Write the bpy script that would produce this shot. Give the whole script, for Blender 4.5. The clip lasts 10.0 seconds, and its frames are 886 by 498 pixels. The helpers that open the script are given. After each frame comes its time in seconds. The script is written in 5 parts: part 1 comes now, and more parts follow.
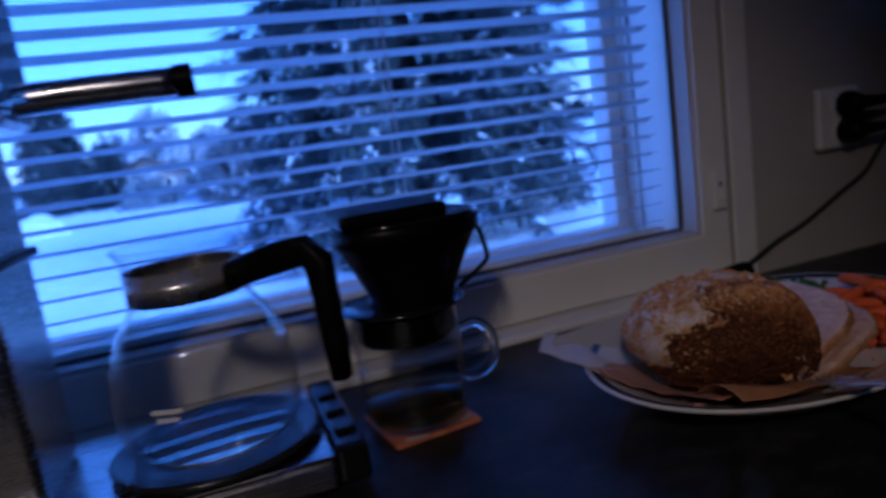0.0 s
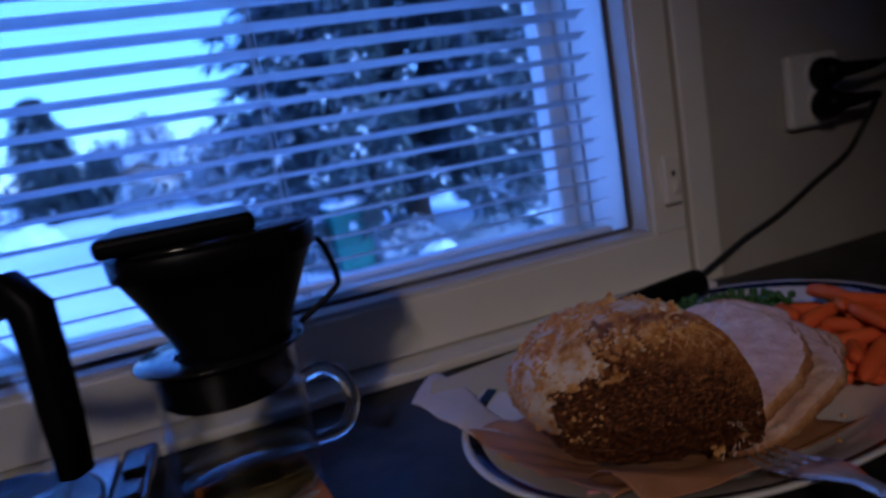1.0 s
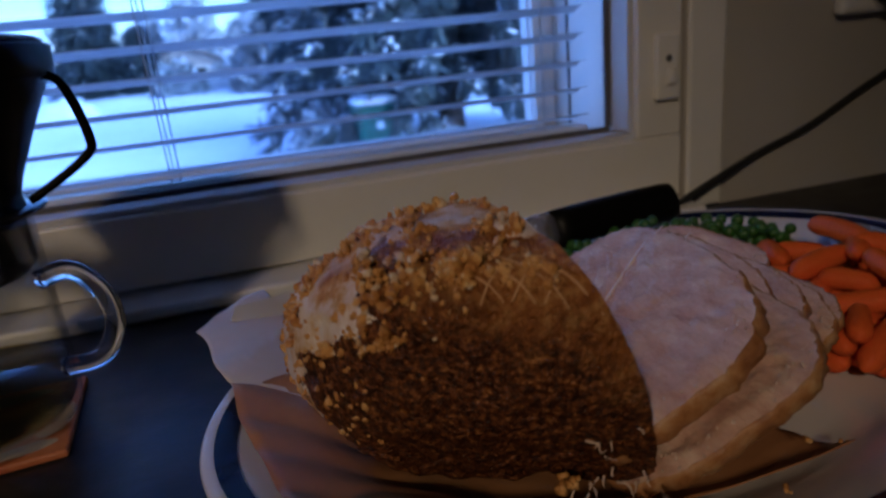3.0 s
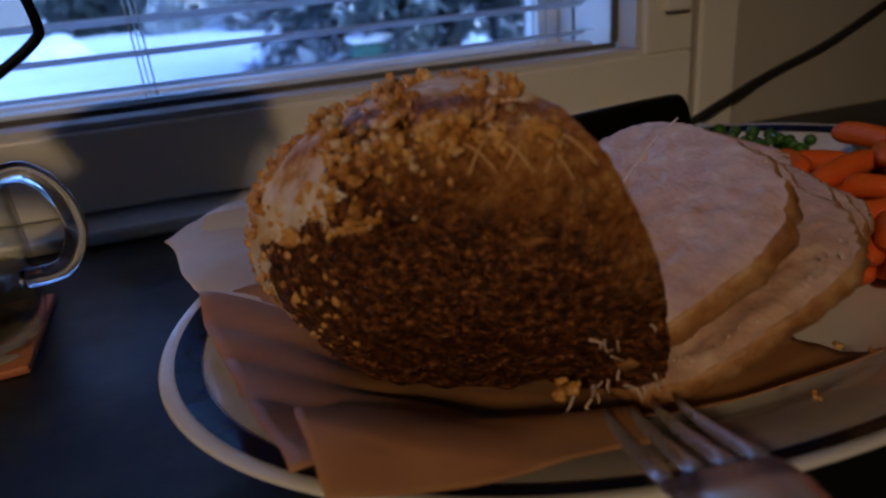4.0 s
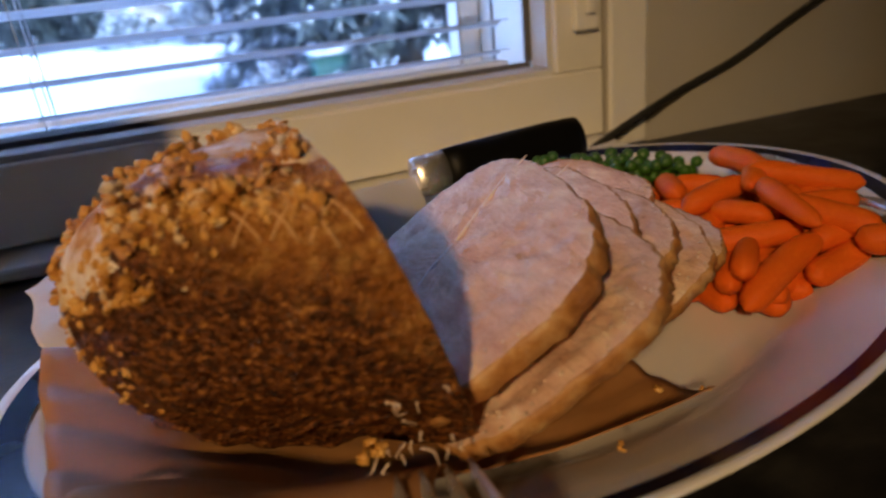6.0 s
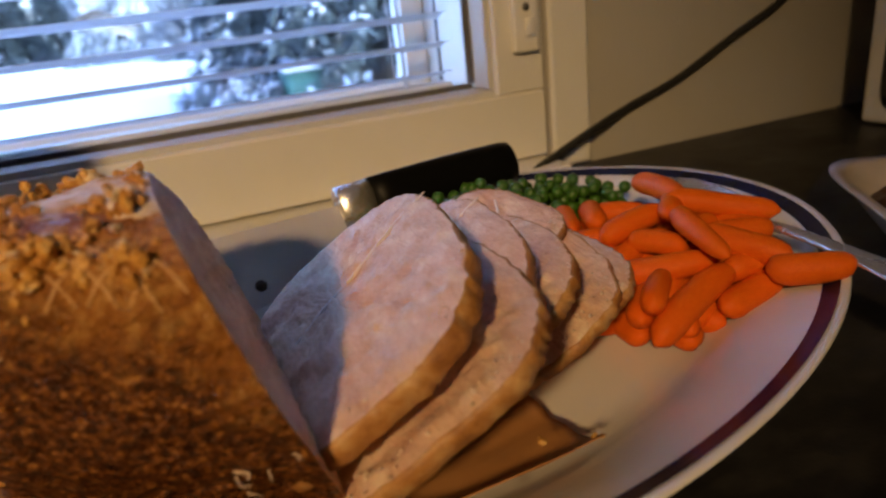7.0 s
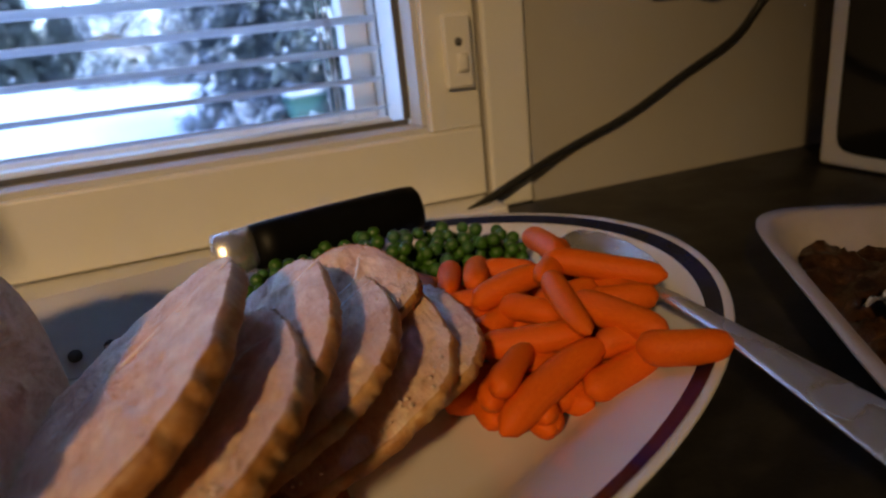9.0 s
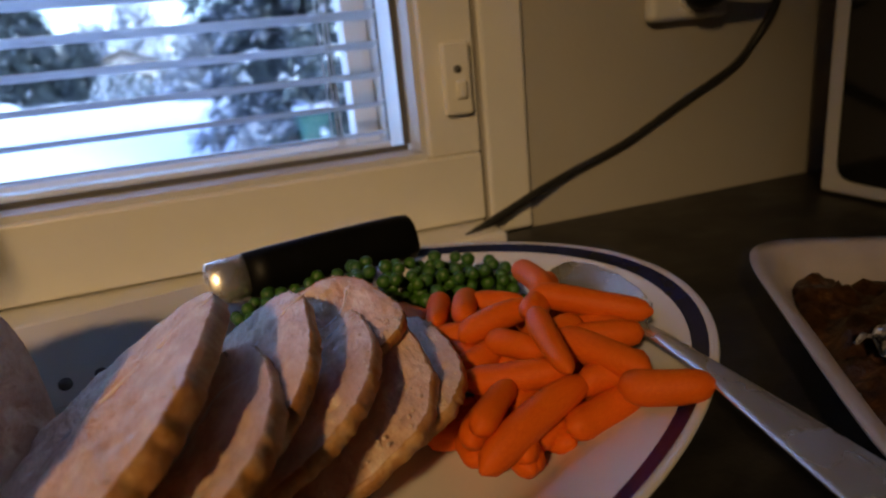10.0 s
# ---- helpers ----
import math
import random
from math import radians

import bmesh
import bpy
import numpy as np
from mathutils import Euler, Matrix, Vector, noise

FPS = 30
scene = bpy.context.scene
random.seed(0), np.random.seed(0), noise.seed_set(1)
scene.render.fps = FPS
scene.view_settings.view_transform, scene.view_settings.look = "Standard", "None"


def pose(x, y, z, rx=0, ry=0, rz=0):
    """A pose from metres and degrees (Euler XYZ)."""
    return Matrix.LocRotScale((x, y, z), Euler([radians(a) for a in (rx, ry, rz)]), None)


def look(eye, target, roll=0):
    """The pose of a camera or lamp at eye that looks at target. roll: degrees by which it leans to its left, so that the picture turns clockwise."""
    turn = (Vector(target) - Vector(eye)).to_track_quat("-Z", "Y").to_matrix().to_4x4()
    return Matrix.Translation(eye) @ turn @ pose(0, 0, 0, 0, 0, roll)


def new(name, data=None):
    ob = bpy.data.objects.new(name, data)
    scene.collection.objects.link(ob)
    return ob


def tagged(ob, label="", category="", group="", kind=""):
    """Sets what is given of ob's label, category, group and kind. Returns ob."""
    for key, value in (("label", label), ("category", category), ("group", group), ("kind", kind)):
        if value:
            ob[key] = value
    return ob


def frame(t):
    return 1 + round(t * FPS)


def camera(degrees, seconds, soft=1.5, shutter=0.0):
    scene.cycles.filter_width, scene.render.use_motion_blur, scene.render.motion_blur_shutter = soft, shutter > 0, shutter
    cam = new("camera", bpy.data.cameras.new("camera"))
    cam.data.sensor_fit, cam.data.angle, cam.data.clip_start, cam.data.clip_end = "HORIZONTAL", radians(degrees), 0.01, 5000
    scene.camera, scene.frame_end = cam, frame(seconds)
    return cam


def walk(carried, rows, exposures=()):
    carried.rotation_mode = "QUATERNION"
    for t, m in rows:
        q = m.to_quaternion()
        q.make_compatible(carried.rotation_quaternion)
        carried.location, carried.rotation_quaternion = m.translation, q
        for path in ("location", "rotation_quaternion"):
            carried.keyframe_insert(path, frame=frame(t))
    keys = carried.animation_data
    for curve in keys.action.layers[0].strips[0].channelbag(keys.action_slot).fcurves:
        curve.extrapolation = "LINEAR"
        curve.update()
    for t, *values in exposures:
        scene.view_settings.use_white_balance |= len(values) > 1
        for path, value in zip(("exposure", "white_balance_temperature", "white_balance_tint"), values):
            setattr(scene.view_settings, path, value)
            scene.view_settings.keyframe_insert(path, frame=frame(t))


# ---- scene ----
cam = camera(68.4, 10.0, soft=2.0, shutter=0.5)
cam.data.dof.use_dof = True
cam.data.dof.focus_distance = 0.24
cam.data.dof.aperture_fstop = 12.0
ROWS = [
    (0.0, 0.0125, 0.0106, 1.1480, 80.06, 7.89, -20.14),
    (0.5, 0.0873, 0.0639, 1.1323, 79.53, 8.88, -22.22),
    (1.0, 0.1644, 0.1045, 1.1243, 79.61, 9.79, -20.32),
    (1.5, 0.2352, 0.1337, 1.1175, 79.93, 8.86, -17.10),
    (2.0, 0.2774, 0.1589, 1.1020, 78.79, 7.15, -15.28),
    (2.5, 0.2981, 0.1851, 1.0855, 75.38, 6.16, -15.34),
    (3.0, 0.3054, 0.2085, 1.0675, 72.10, 5.50, -16.36),
    (4.5, 0.3176, 0.2267, 1.0390, 66.35, 5.17, -16.43),
    (5.0, 0.3274, 0.2255, 1.0410, 66.29, 5.63, -17.22),
    (5.5, 0.3399, 0.2230, 1.0442, 66.94, 6.00, -18.34),
    (6.0, 0.3549, 0.2205, 1.0486, 67.62, 5.99, -19.57),
    (7.5, 0.3999, 0.2225, 1.0510, 68.96, 6.36, -22.14),
    (8.0, 0.4156, 0.2257, 1.0508, 69.51, 6.16, -21.18),
    (8.5, 0.4341, 0.2262, 1.0492, 70.12, 5.61, -21.00),
    (9.0, 0.4510, 0.2283, 1.0493, 70.74, 5.60, -21.12),
    (9.5, 0.4588, 0.2284, 1.0537, 71.49, 5.05, -20.86),
    (10.0, 0.4601, 0.2259, 1.0553, 72.27, 5.35, -20.18),
]
EXPOSURES = [(0.0, 2.95, 3900, 26), (1.0, 3.2, 4050, 24), (2.0, 3.5, 4350, 19), (3.0, 3.45, 4500, 15), (4.5, 3.75, 5250, 11),
             (5.5, 4.65, 5700, 10), (7.5, 4.95, 6100, 9), (10.0, 4.5, 6100, 9)]
walk(cam, [(t, pose(x, y, z, rx, ry, rz)) for t, x, y, z, rx, ry, rz in ROWS], EXPOSURES)

# ---- light ----
world = bpy.data.worlds.new("winter_dusk")
scene.world = world
world.use_nodes = True
wn = world.node_tree.nodes
sky = wn.new("ShaderNodeTexSky")
sky.sky_type = "NISHITA"
sky.sun_disc = False
sky.sun_elevation = radians(14.0)
sky.sun_rotation = radians(150.0)
sky.air_density, sky.dust_density, sky.ozone_density = 1.0, 0.5, 3.0
wn["Background"].inputs["Strength"].default_value = 0.15
cloud = wn.new("ShaderNodeMixRGB")
cloud.inputs["Fac"].default_value = 0.85
cloud.inputs["Color2"].default_value = (0.34, 0.42, 1.00, 1)   # a thin even cloud layer at dusk
world.node_tree.links.new(sky.outputs["Color"], cloud.inputs["Color1"])
world.node_tree.links.new(cloud.outputs["Color"], wn["Background"].inputs["Color"])

sun_data = bpy.data.lights.new("overcast_sun", "SUN")
sun_data.energy, sun_data.angle, sun_data.color = 0.5, radians(40), (0.75, 0.87, 1.0)
sun = new("overcast_sun", sun_data)
sun.matrix_world = look((0, 0, 0), (-0.5, 0.85, -0.6))

LAMP = (-0.76, -1.32, 2.20)
lamp_data = bpy.data.lights.new("spot_bulb", "SPOT")
lamp_data.energy, lamp_data.color = 6.9, (1.0, 0.62, 0.26)
lamp_data.shadow_soft_size, lamp_data.spot_size, lamp_data.spot_blend = 0.085, radians(30), 1.0
lamp = new("spot_bulb", lamp_data)
lamp.matrix_world = look(LAMP, (0.25, 0.52, 0.97))


# ---- materials ----
def material(name, base=(0.5, 0.5, 0.5), rough=0.5, metal=0.0, **extra):
    m = bpy.data.materials.new(name)
    m.use_nodes = True
    b = m.node_tree.nodes["Principled BSDF"]
    b.inputs["Base Color"].default_value = (*base, 1)
    b.inputs["Roughness"].default_value = rough
    b.inputs["Metallic"].default_value = metal
    for key, value in extra.items():
        b.inputs[key.replace("_", " ")].default_value = value
    return m


def noisy(m, colors, scale=20.0, detail=6.0, stretch=(1, 1, 1), coords="Object", rough=0.6, distort=0.0):
    """Colour ramp over a noise, as base colour; returns the noise node."""
    t = m.node_tree
    tc, mp = t.nodes.new("ShaderNodeTexCoord"), t.nodes.new("ShaderNodeMapping")
    mp.inputs["Scale"].default_value = stretch
    nz, rp = t.nodes.new("ShaderNodeTexNoise"), t.nodes.new("ShaderNodeValToRGB")
    nz.inputs["Scale"].default_value, nz.inputs["Detail"].default_value = scale, detail
    nz.inputs["Roughness"].default_value, nz.inputs["Distortion"].default_value = rough, distort
    t.links.new(tc.outputs[coords], mp.inputs["Vector"])
    t.links.new(mp.outputs["Vector"], nz.inputs["Vector"])
    t.links.new(nz.outputs["Fac"], rp.inputs["Fac"])
    while len(rp.color_ramp.elements) < len(colors):
        rp.color_ramp.elements.new(0.5)
    for el, (at, c) in zip(rp.color_ramp.elements, colors):
        el.position, el.color = at, (*c, 1)
    t.links.new(rp.outputs["Color"], t.nodes["Principled BSDF"].inputs["Base Color"])
    return nz, rp, mp


def relief(m, scale, strength, distance=0.001, detail=5.0, stretch=(1, 1, 1), kind="noise", coords="Object"):
    t = m.node_tree
    tc, mp = t.nodes.new("ShaderNodeTexCoord"), t.nodes.new("ShaderNodeMapping")
    mp.inputs["Scale"].default_value = stretch
    nz = t.nodes.new("ShaderNodeTexVoronoi" if kind == "cells" else "ShaderNodeTexNoise")
    nz.inputs["Scale"].default_value, nz.inputs["Detail"].default_value = scale, detail
    bp = t.nodes.new("ShaderNodeBump")
    bp.inputs["Strength"].default_value, bp.inputs["Distance"].default_value = strength, distance
    t.links.new(tc.outputs[coords], mp.inputs["Vector"])
    t.links.new(mp.outputs["Vector"], nz.inputs["Vector"])
    t.links.new(nz.outputs["Distance" if kind == "cells" else "Fac"], bp.inputs["Height"])
    b = t.nodes["Principled BSDF"]
    old = b.inputs["Normal"].links
    if old:
        t.links.new(old[0].from_socket, bp.inputs["Normal"])
    t.links.new(bp.outputs["Normal"], b.inputs["Normal"])
    return m


def rough_noise(m, scale, lo, hi, stretch=(1, 1, 1)):
    t = m.node_tree
    tc, mp = t.nodes.new("ShaderNodeTexCoord"), t.nodes.new("ShaderNodeMapping")
    mp.inputs["Scale"].default_value = stretch
    nz, mr = t.nodes.new("ShaderNodeTexNoise"), t.nodes.new("ShaderNodeMapRange")
    nz.inputs["Scale"].default_value, nz.inputs["Detail"].default_value = scale, 5
    mr.inputs["From Min"].default_value, mr.inputs["From Max"].default_value = 0.3, 0.7
    mr.inputs["To Min"].default_value, mr.inputs["To Max"].default_value = lo, hi
    t.links.new(tc.outputs["Object"], mp.inputs["Vector"])
    t.links.new(mp.outputs["Vector"], nz.inputs["Vector"])
    t.links.new(nz.outputs["Fac"], mr.inputs["Value"])
    t.links.new(mr.outputs["Result"], t.nodes["Principled BSDF"].inputs["Roughness"])
    return m


def glass(name, tint=(1, 1, 1), rough=0.0, ior=1.45):
    m = material(name, tint, rough)
    b = m.node_tree.nodes["Principled BSDF"]
    b.inputs["Transmission Weight"].default_value, b.inputs["IOR"].default_value = 1.0, ior
    return m


white_paint = material("white_paint", (0.76, 0.74, 0.69), 0.38)
noisy(white_paint, [(0.3, (0.71, 0.69, 0.63)), (0.7, (0.79, 0.77, 0.72))], 6, 8)
relief(white_paint, 140, 0.08, 0.0006)
wall_paint = material("wall_paint", (0.44, 0.41, 0.36), 0.75)
noisy(wall_paint, [(0.3, (0.41, 0.385, 0.335)), (0.7, (0.47, 0.44, 0.39))], 3, 8)
relief(wall_paint, 260, 0.25, 0.0008)
ceiling_paint = material("ceiling_paint", (0.7, 0.68, 0.64), 0.8)
relief(ceiling_paint, 90, 0.2, 0.001)
floor_wood = material("floor_wood", (0.3, 0.19, 0.1), 0.4)
noisy(floor_wood, [(0.3, (0.22, 0.13, 0.07)), (0.7, (0.36, 0.24, 0.13))], 8, 8, (1, 12, 1))
cabinet_paint = material("cabinet_paint", (0.62, 0.6, 0.56), 0.45)
noisy(cabinet_paint, [(0.3, (0.58, 0.56, 0.52)), (0.7, (0.66, 0.64, 0.6))], 4, 6)
worktop_mat = material("worktop_laminate", (0.035, 0.034, 0.034), 0.42)
noisy(worktop_mat, [(0.32, (0.006, 0.006, 0.0065)), (0.5, (0.014, 0.013, 0.013)), (0.72, (0.034, 0.032, 0.030))], 34, 9, (1, 1.6, 1))
relief(worktop_mat, 420, 0.22, 0.0006)
rough_noise(worktop_mat, 12, 0.34, 0.55)
slat_mat = material("slat_enamel", (0.80, 0.81, 0.82), 0.4)
cord_white = material("blind_cord", (0.75, 0.75, 0.75), 0.8)
window_glass = bpy.data.materials.new("window_glass")
window_glass.use_nodes = True
wg = window_glass.node_tree
wg.nodes.remove(wg.nodes["Principled BSDF"])
see, shine, both, face_on, steep, weak = [wg.nodes.new("ShaderNode" + k) for k in ("BsdfTransparent", "BsdfGlossy", "MixShader", "LayerWeight", "Math", "Math")]
see.inputs["Color"].default_value = (0.93, 0.96, 0.965, 1)
shine.inputs["Roughness"].default_value = 0.01
steep.operation, weak.operation = "POWER", "MULTIPLY_ADD"
steep.inputs[1].default_value, weak.inputs[1].default_value, weak.inputs[2].default_value = 4.0, 0.85, 0.035
wg.links.new(face_on.outputs["Facing"], steep.inputs[0])
wg.links.new(steep.outputs[0], weak.inputs[0])
wg.links.new(weak.outputs[0], both.inputs[0])
wg.links.new(see.outputs[0], both.inputs[1])
wg.links.new(shine.outputs[0], both.inputs[2])
wg.links.new(both.outputs[0], wg.nodes["Material Output"].inputs["Surface"])
bead_mat = material("grey_bead", (0.55, 0.555, 0.56), 0.5)
seal_mat = material("rubber_seal", (0.10, 0.10, 0.105), 0.6)
black_plastic = material("black_plastic", (0.004, 0.004, 0.0045), 0.4, Specular_IOR_Level=0.10)
rough_noise(black_plastic, 60, 0.34, 0.48)
black_gloss = material("black_gloss_plastic", (0.01, 0.01, 0.011), 0.12)
dark_rubber = material("hotplate_rubber", (0.02, 0.02, 0.022), 0.25)
steel = material("brushed_steel", (0.55, 0.55, 0.54), 0.24, 1.0)
rough_noise(steel, 30, 0.16, 0.32, (1, 14, 14))
relief(steel, 90, 0.05, 0.0003, 3, (1, 18, 18))
chrome = material("polished_steel", (0.74, 0.72, 0.70), 0.25, 0.75)
rough_noise(chrome, 40, 0.18, 0.34)
blade_steel = material("blade_steel", (0.72, 0.69, 0.64), 0.5, 0.5)
rough_noise(blade_steel, 25, 0.45, 0.62, (1, 8, 8))
hole_dark = material("blade_hole", (0.05, 0.048, 0.045), 0.6)
clear_glass = window_glass.copy()
clear_glass.name = "clear_glass"
clear_glass.node_tree.nodes["Transparent BSDF"].inputs["Color"].default_value = (0.985, 0.99, 0.99, 1)
tea_mat = window_glass.copy()
tea_mat.name = "pale_tea"
tea_mat.node_tree.nodes["Transparent BSDF"].inputs["Color"].default_value = (0.97, 0.89, 0.60, 1)
solid_glass = glass("solid_glass", (0.97, 0.98, 0.98))
tank_plastic = glass("tank_plastic", (0.8, 0.88, 0.95), 0.12, 1.4)
coaster_orange = material("coaster_orange", (0.55, 0.17, 0.05), 0.5)
noisy(coaster_orange, [(0.35, (0.42, 0.11, 0.03)), (0.65, (0.62, 0.24, 0.07))], 45, 6)
coaster_print = material("coaster_print", (0.6, 0.52, 0.42), 0.5)
socket_white = material("socket_white", (0.78, 0.76, 0.71), 0.32)
rubber_black = material("cable_rubber", (0.018, 0.018, 0.018), 0.45)
relief(rubber_black, 300, 0.1, 0.0004)

china = material("china_glaze", (0.74, 0.71, 0.66), 0.12)
noisy(china, [(0.3, (0.70, 0.67, 0.61)), (0.75, (0.77, 0.74, 0.69))], 9, 7)
rough_noise(china, 50, 0.08, 0.24)
navy_glaze = material("navy_glaze", (0.012, 0.018, 0.075), 0.2, Specular_IOR_Level=0.22)
noisy(navy_glaze, [(0.35, (0.005, 0.006, 0.020)), (0.7, (0.010, 0.018, 0.080))], 26, 6)
pink_glaze = material("pink_glaze", (0.62, 0.27, 0.27), 0.18)

paper_mat = material("baking_paper", (0.50, 0.33, 0.18), 0.55)
noisy(paper_mat, [(0.28, (0.32, 0.135, 0.035)), (0.55, (0.43, 0.205, 0.065)), (0.8, (0.54, 0.31, 0.13))], 18, 7)
relief(paper_mat, 55, 0.25, 0.0012, 4)
paper_pale = material("baking_paper_pale", (0.66, 0.58, 0.50), 0.6)
noisy(paper_pale, [(0.3, (0.60, 0.51, 0.42)), (0.7, (0.71, 0.64, 0.57))], 22, 6)
relief(paper_pale, 70, 0.2, 0.001, 4)

# meat: a dark roasted crust, a pale crumbly fat cap, and pink sliced flesh
crust_mat = material("roast_crust", (0.2, 0.09, 0.03), 0.5, Specular_IOR_Level=0.35)
noisy(crust_mat, [(0.36, (0.012, 0.004, 0.001)), (0.47, (0.058, 0.016, 0.003)), (0.56, (0.20, 0.062, 0.009)), (0.68, (0.55, 0.26, 0.05))], 430, 10, (1, 1, 1.15), rough=0.74)
relief(crust_mat, 620, 0.9, 0.0010, 9)
relief(crust_mat, 650, 0.9, 0.0010, 2, kind="cells")
rough_noise(crust_mat, 240, 0.24, 0.62)
# the crust colour blends from golden skin above and at the carved end to dark brown below
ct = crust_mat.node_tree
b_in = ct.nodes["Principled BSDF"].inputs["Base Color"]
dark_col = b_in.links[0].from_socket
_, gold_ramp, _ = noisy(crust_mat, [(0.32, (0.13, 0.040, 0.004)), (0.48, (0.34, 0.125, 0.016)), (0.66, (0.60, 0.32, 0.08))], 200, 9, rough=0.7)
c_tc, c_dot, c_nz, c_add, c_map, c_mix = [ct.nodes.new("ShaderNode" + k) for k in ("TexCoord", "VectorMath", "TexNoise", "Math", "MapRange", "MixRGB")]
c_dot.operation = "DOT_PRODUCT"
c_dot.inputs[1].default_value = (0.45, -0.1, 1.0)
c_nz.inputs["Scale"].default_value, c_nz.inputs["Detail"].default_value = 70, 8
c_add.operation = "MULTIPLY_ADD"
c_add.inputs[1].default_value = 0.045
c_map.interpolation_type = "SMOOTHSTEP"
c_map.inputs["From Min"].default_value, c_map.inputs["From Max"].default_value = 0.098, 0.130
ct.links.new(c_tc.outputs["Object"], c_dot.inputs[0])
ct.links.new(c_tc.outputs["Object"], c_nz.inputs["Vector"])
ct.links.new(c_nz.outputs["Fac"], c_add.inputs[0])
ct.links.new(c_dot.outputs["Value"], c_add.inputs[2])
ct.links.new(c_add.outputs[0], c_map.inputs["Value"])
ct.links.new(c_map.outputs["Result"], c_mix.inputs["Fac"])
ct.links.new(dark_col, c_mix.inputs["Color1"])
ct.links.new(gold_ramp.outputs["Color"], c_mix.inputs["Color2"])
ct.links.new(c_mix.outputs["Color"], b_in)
fat_mat = material("roast_fat", (0.6, 0.42, 0.25), 0.6, Specular_IOR_Level=0.25)
noisy(fat_mat, [(0.36, (0.34, 0.13, 0.018)), (0.45, (0.58, 0.32, 0.08)), (0.52, (0.70, 0.52, 0.32)), (0.62, (0.80, 0.70, 0.60))], 55, 9, rough=0.66)
relief(fat_mat, 320, 0.7, 0.0013, 8)
crumb_mat = material("roast_crumb", (0.6, 0.36, 0.14), 0.5)
noisy(crumb_mat, [(0.3, (0.34, 0.12, 0.012)), (0.52, (0.60, 0.30, 0.05)), (0.72, (0.78, 0.52, 0.18))], 130, 6)
relief(crumb_mat, 700, 0.6, 0.0006, 5)
pale_crumb_mat = material("pale_crumb", (0.72, 0.56, 0.34), 0.55)
noisy(pale_crumb_mat, [(0.3, (0.58, 0.36, 0.14)), (0.7, (0.80, 0.68, 0.48))], 160, 6)
net_mat = material("net_print", (0.62, 0.36, 0.14), 0.5)
flesh_mat = material("roast_flesh", (0.6, 0.38, 0.31), 0.55, Specular_IOR_Level=0.3, Subsurface_Weight=0.12, Subsurface_Radius=(0.006, 0.002, 0.0012), Subsurface_Scale=0.4)
noisy(flesh_mat, [(0.30, (0.53, 0.295, 0.195)), (0.45, (0.67, 0.435, 0.305)), (0.56, (0.75, 0.53, 0.385)), (0.72, (0.88, 0.73, 0.56))], 120, 12, (1.0, 0.45, 1.0), rough=0.7, distort=0.15)
relief(flesh_mat, 620, 0.6, 0.0012, 9, (1, 0.35, 1))
relief(flesh_mat, 190, 0.4, 0.0018, 6, (1, 0.3, 1))
rough_noise(flesh_mat, 120, 0.34, 0.7)
strand_mat = material("meat_strand", (0.66, 0.50, 0.38), 0.5)
seam_mat = material("fat_seam", (0.78, 0.66, 0.58), 0.5)
rind_mat = material("slice_rind", (0.45, 0.22, 0.08), 0.45)
noisy(rind_mat, [(0.3, (0.22, 0.08, 0.018)), (0.5, (0.42, 0.19, 0.05)), (0.72, (0.60, 0.38, 0.16))], 110, 9, rough=0.7)
relief(rind_mat, 380, 0.55, 0.001, 8)

carrot_mat = material("cooked_carrot", (0.62, 0.13, 0.012), 0.4, Specular_IOR_Level=0.12, Subsurface_Weight=0.10, Subsurface_Radius=(0.004, 0.0014, 0.0004), Subsurface_Scale=0.5)
cz = noisy(carrot_mat, [(0.3, (0.58, 0.075, 0.001)), (0.55, (0.74, 0.128, 0.002)), (0.8, (0.85, 0.23, 0.006))], 55, 7, (0.35, 1, 1))
relief(carrot_mat, 150, 0.18, 0.0008, 5, (0.6, 3, 3))
rough_noise(carrot_mat, 80, 0.28, 0.55)
pea_mat = material("green_pea", (0.06, 0.16, 0.018), 0.32)
noisy(pea_mat, [(0.3, (0.026, 0.085, 0.005)), (0.7, (0.06, 0.155, 0.012))], 90, 5)
relief(pea_mat, 260, 0.2, 0.0005, 4)
foil_mat = material("kitchen_foil", (0.75, 0.75, 0.74), 0.2, 1.0)
relief(foil_mat, 60, 0.9, 0.003, 3)
leftover_mat = material("browned_leftover", (0.1, 0.05, 0.02), 0.4)
noisy(leftover_mat, [(0.35, (0.014, 0.006, 0.003)), (0.55, (0.06, 0.025, 0.008)), (0.75, (0.24, 0.12, 0.045))], 90, 9, rough=0.7)
relief(leftover_mat, 200, 0.8, 0.002, 7)
dish_mat = material("enamel_dish", (0.66, 0.60, 0.53), 0.3)
noisy(dish_mat, [(0.3, (0.36, 0.30, 0.24)), (0.7, (0.52, 0.46, 0.40))], 14, 7)
oven_white = material("appliance_white", (0.72, 0.70, 0.66), 0.35)
oven_black = material("appliance_black_glass", (0.008, 0.008, 0.008), 0.1)

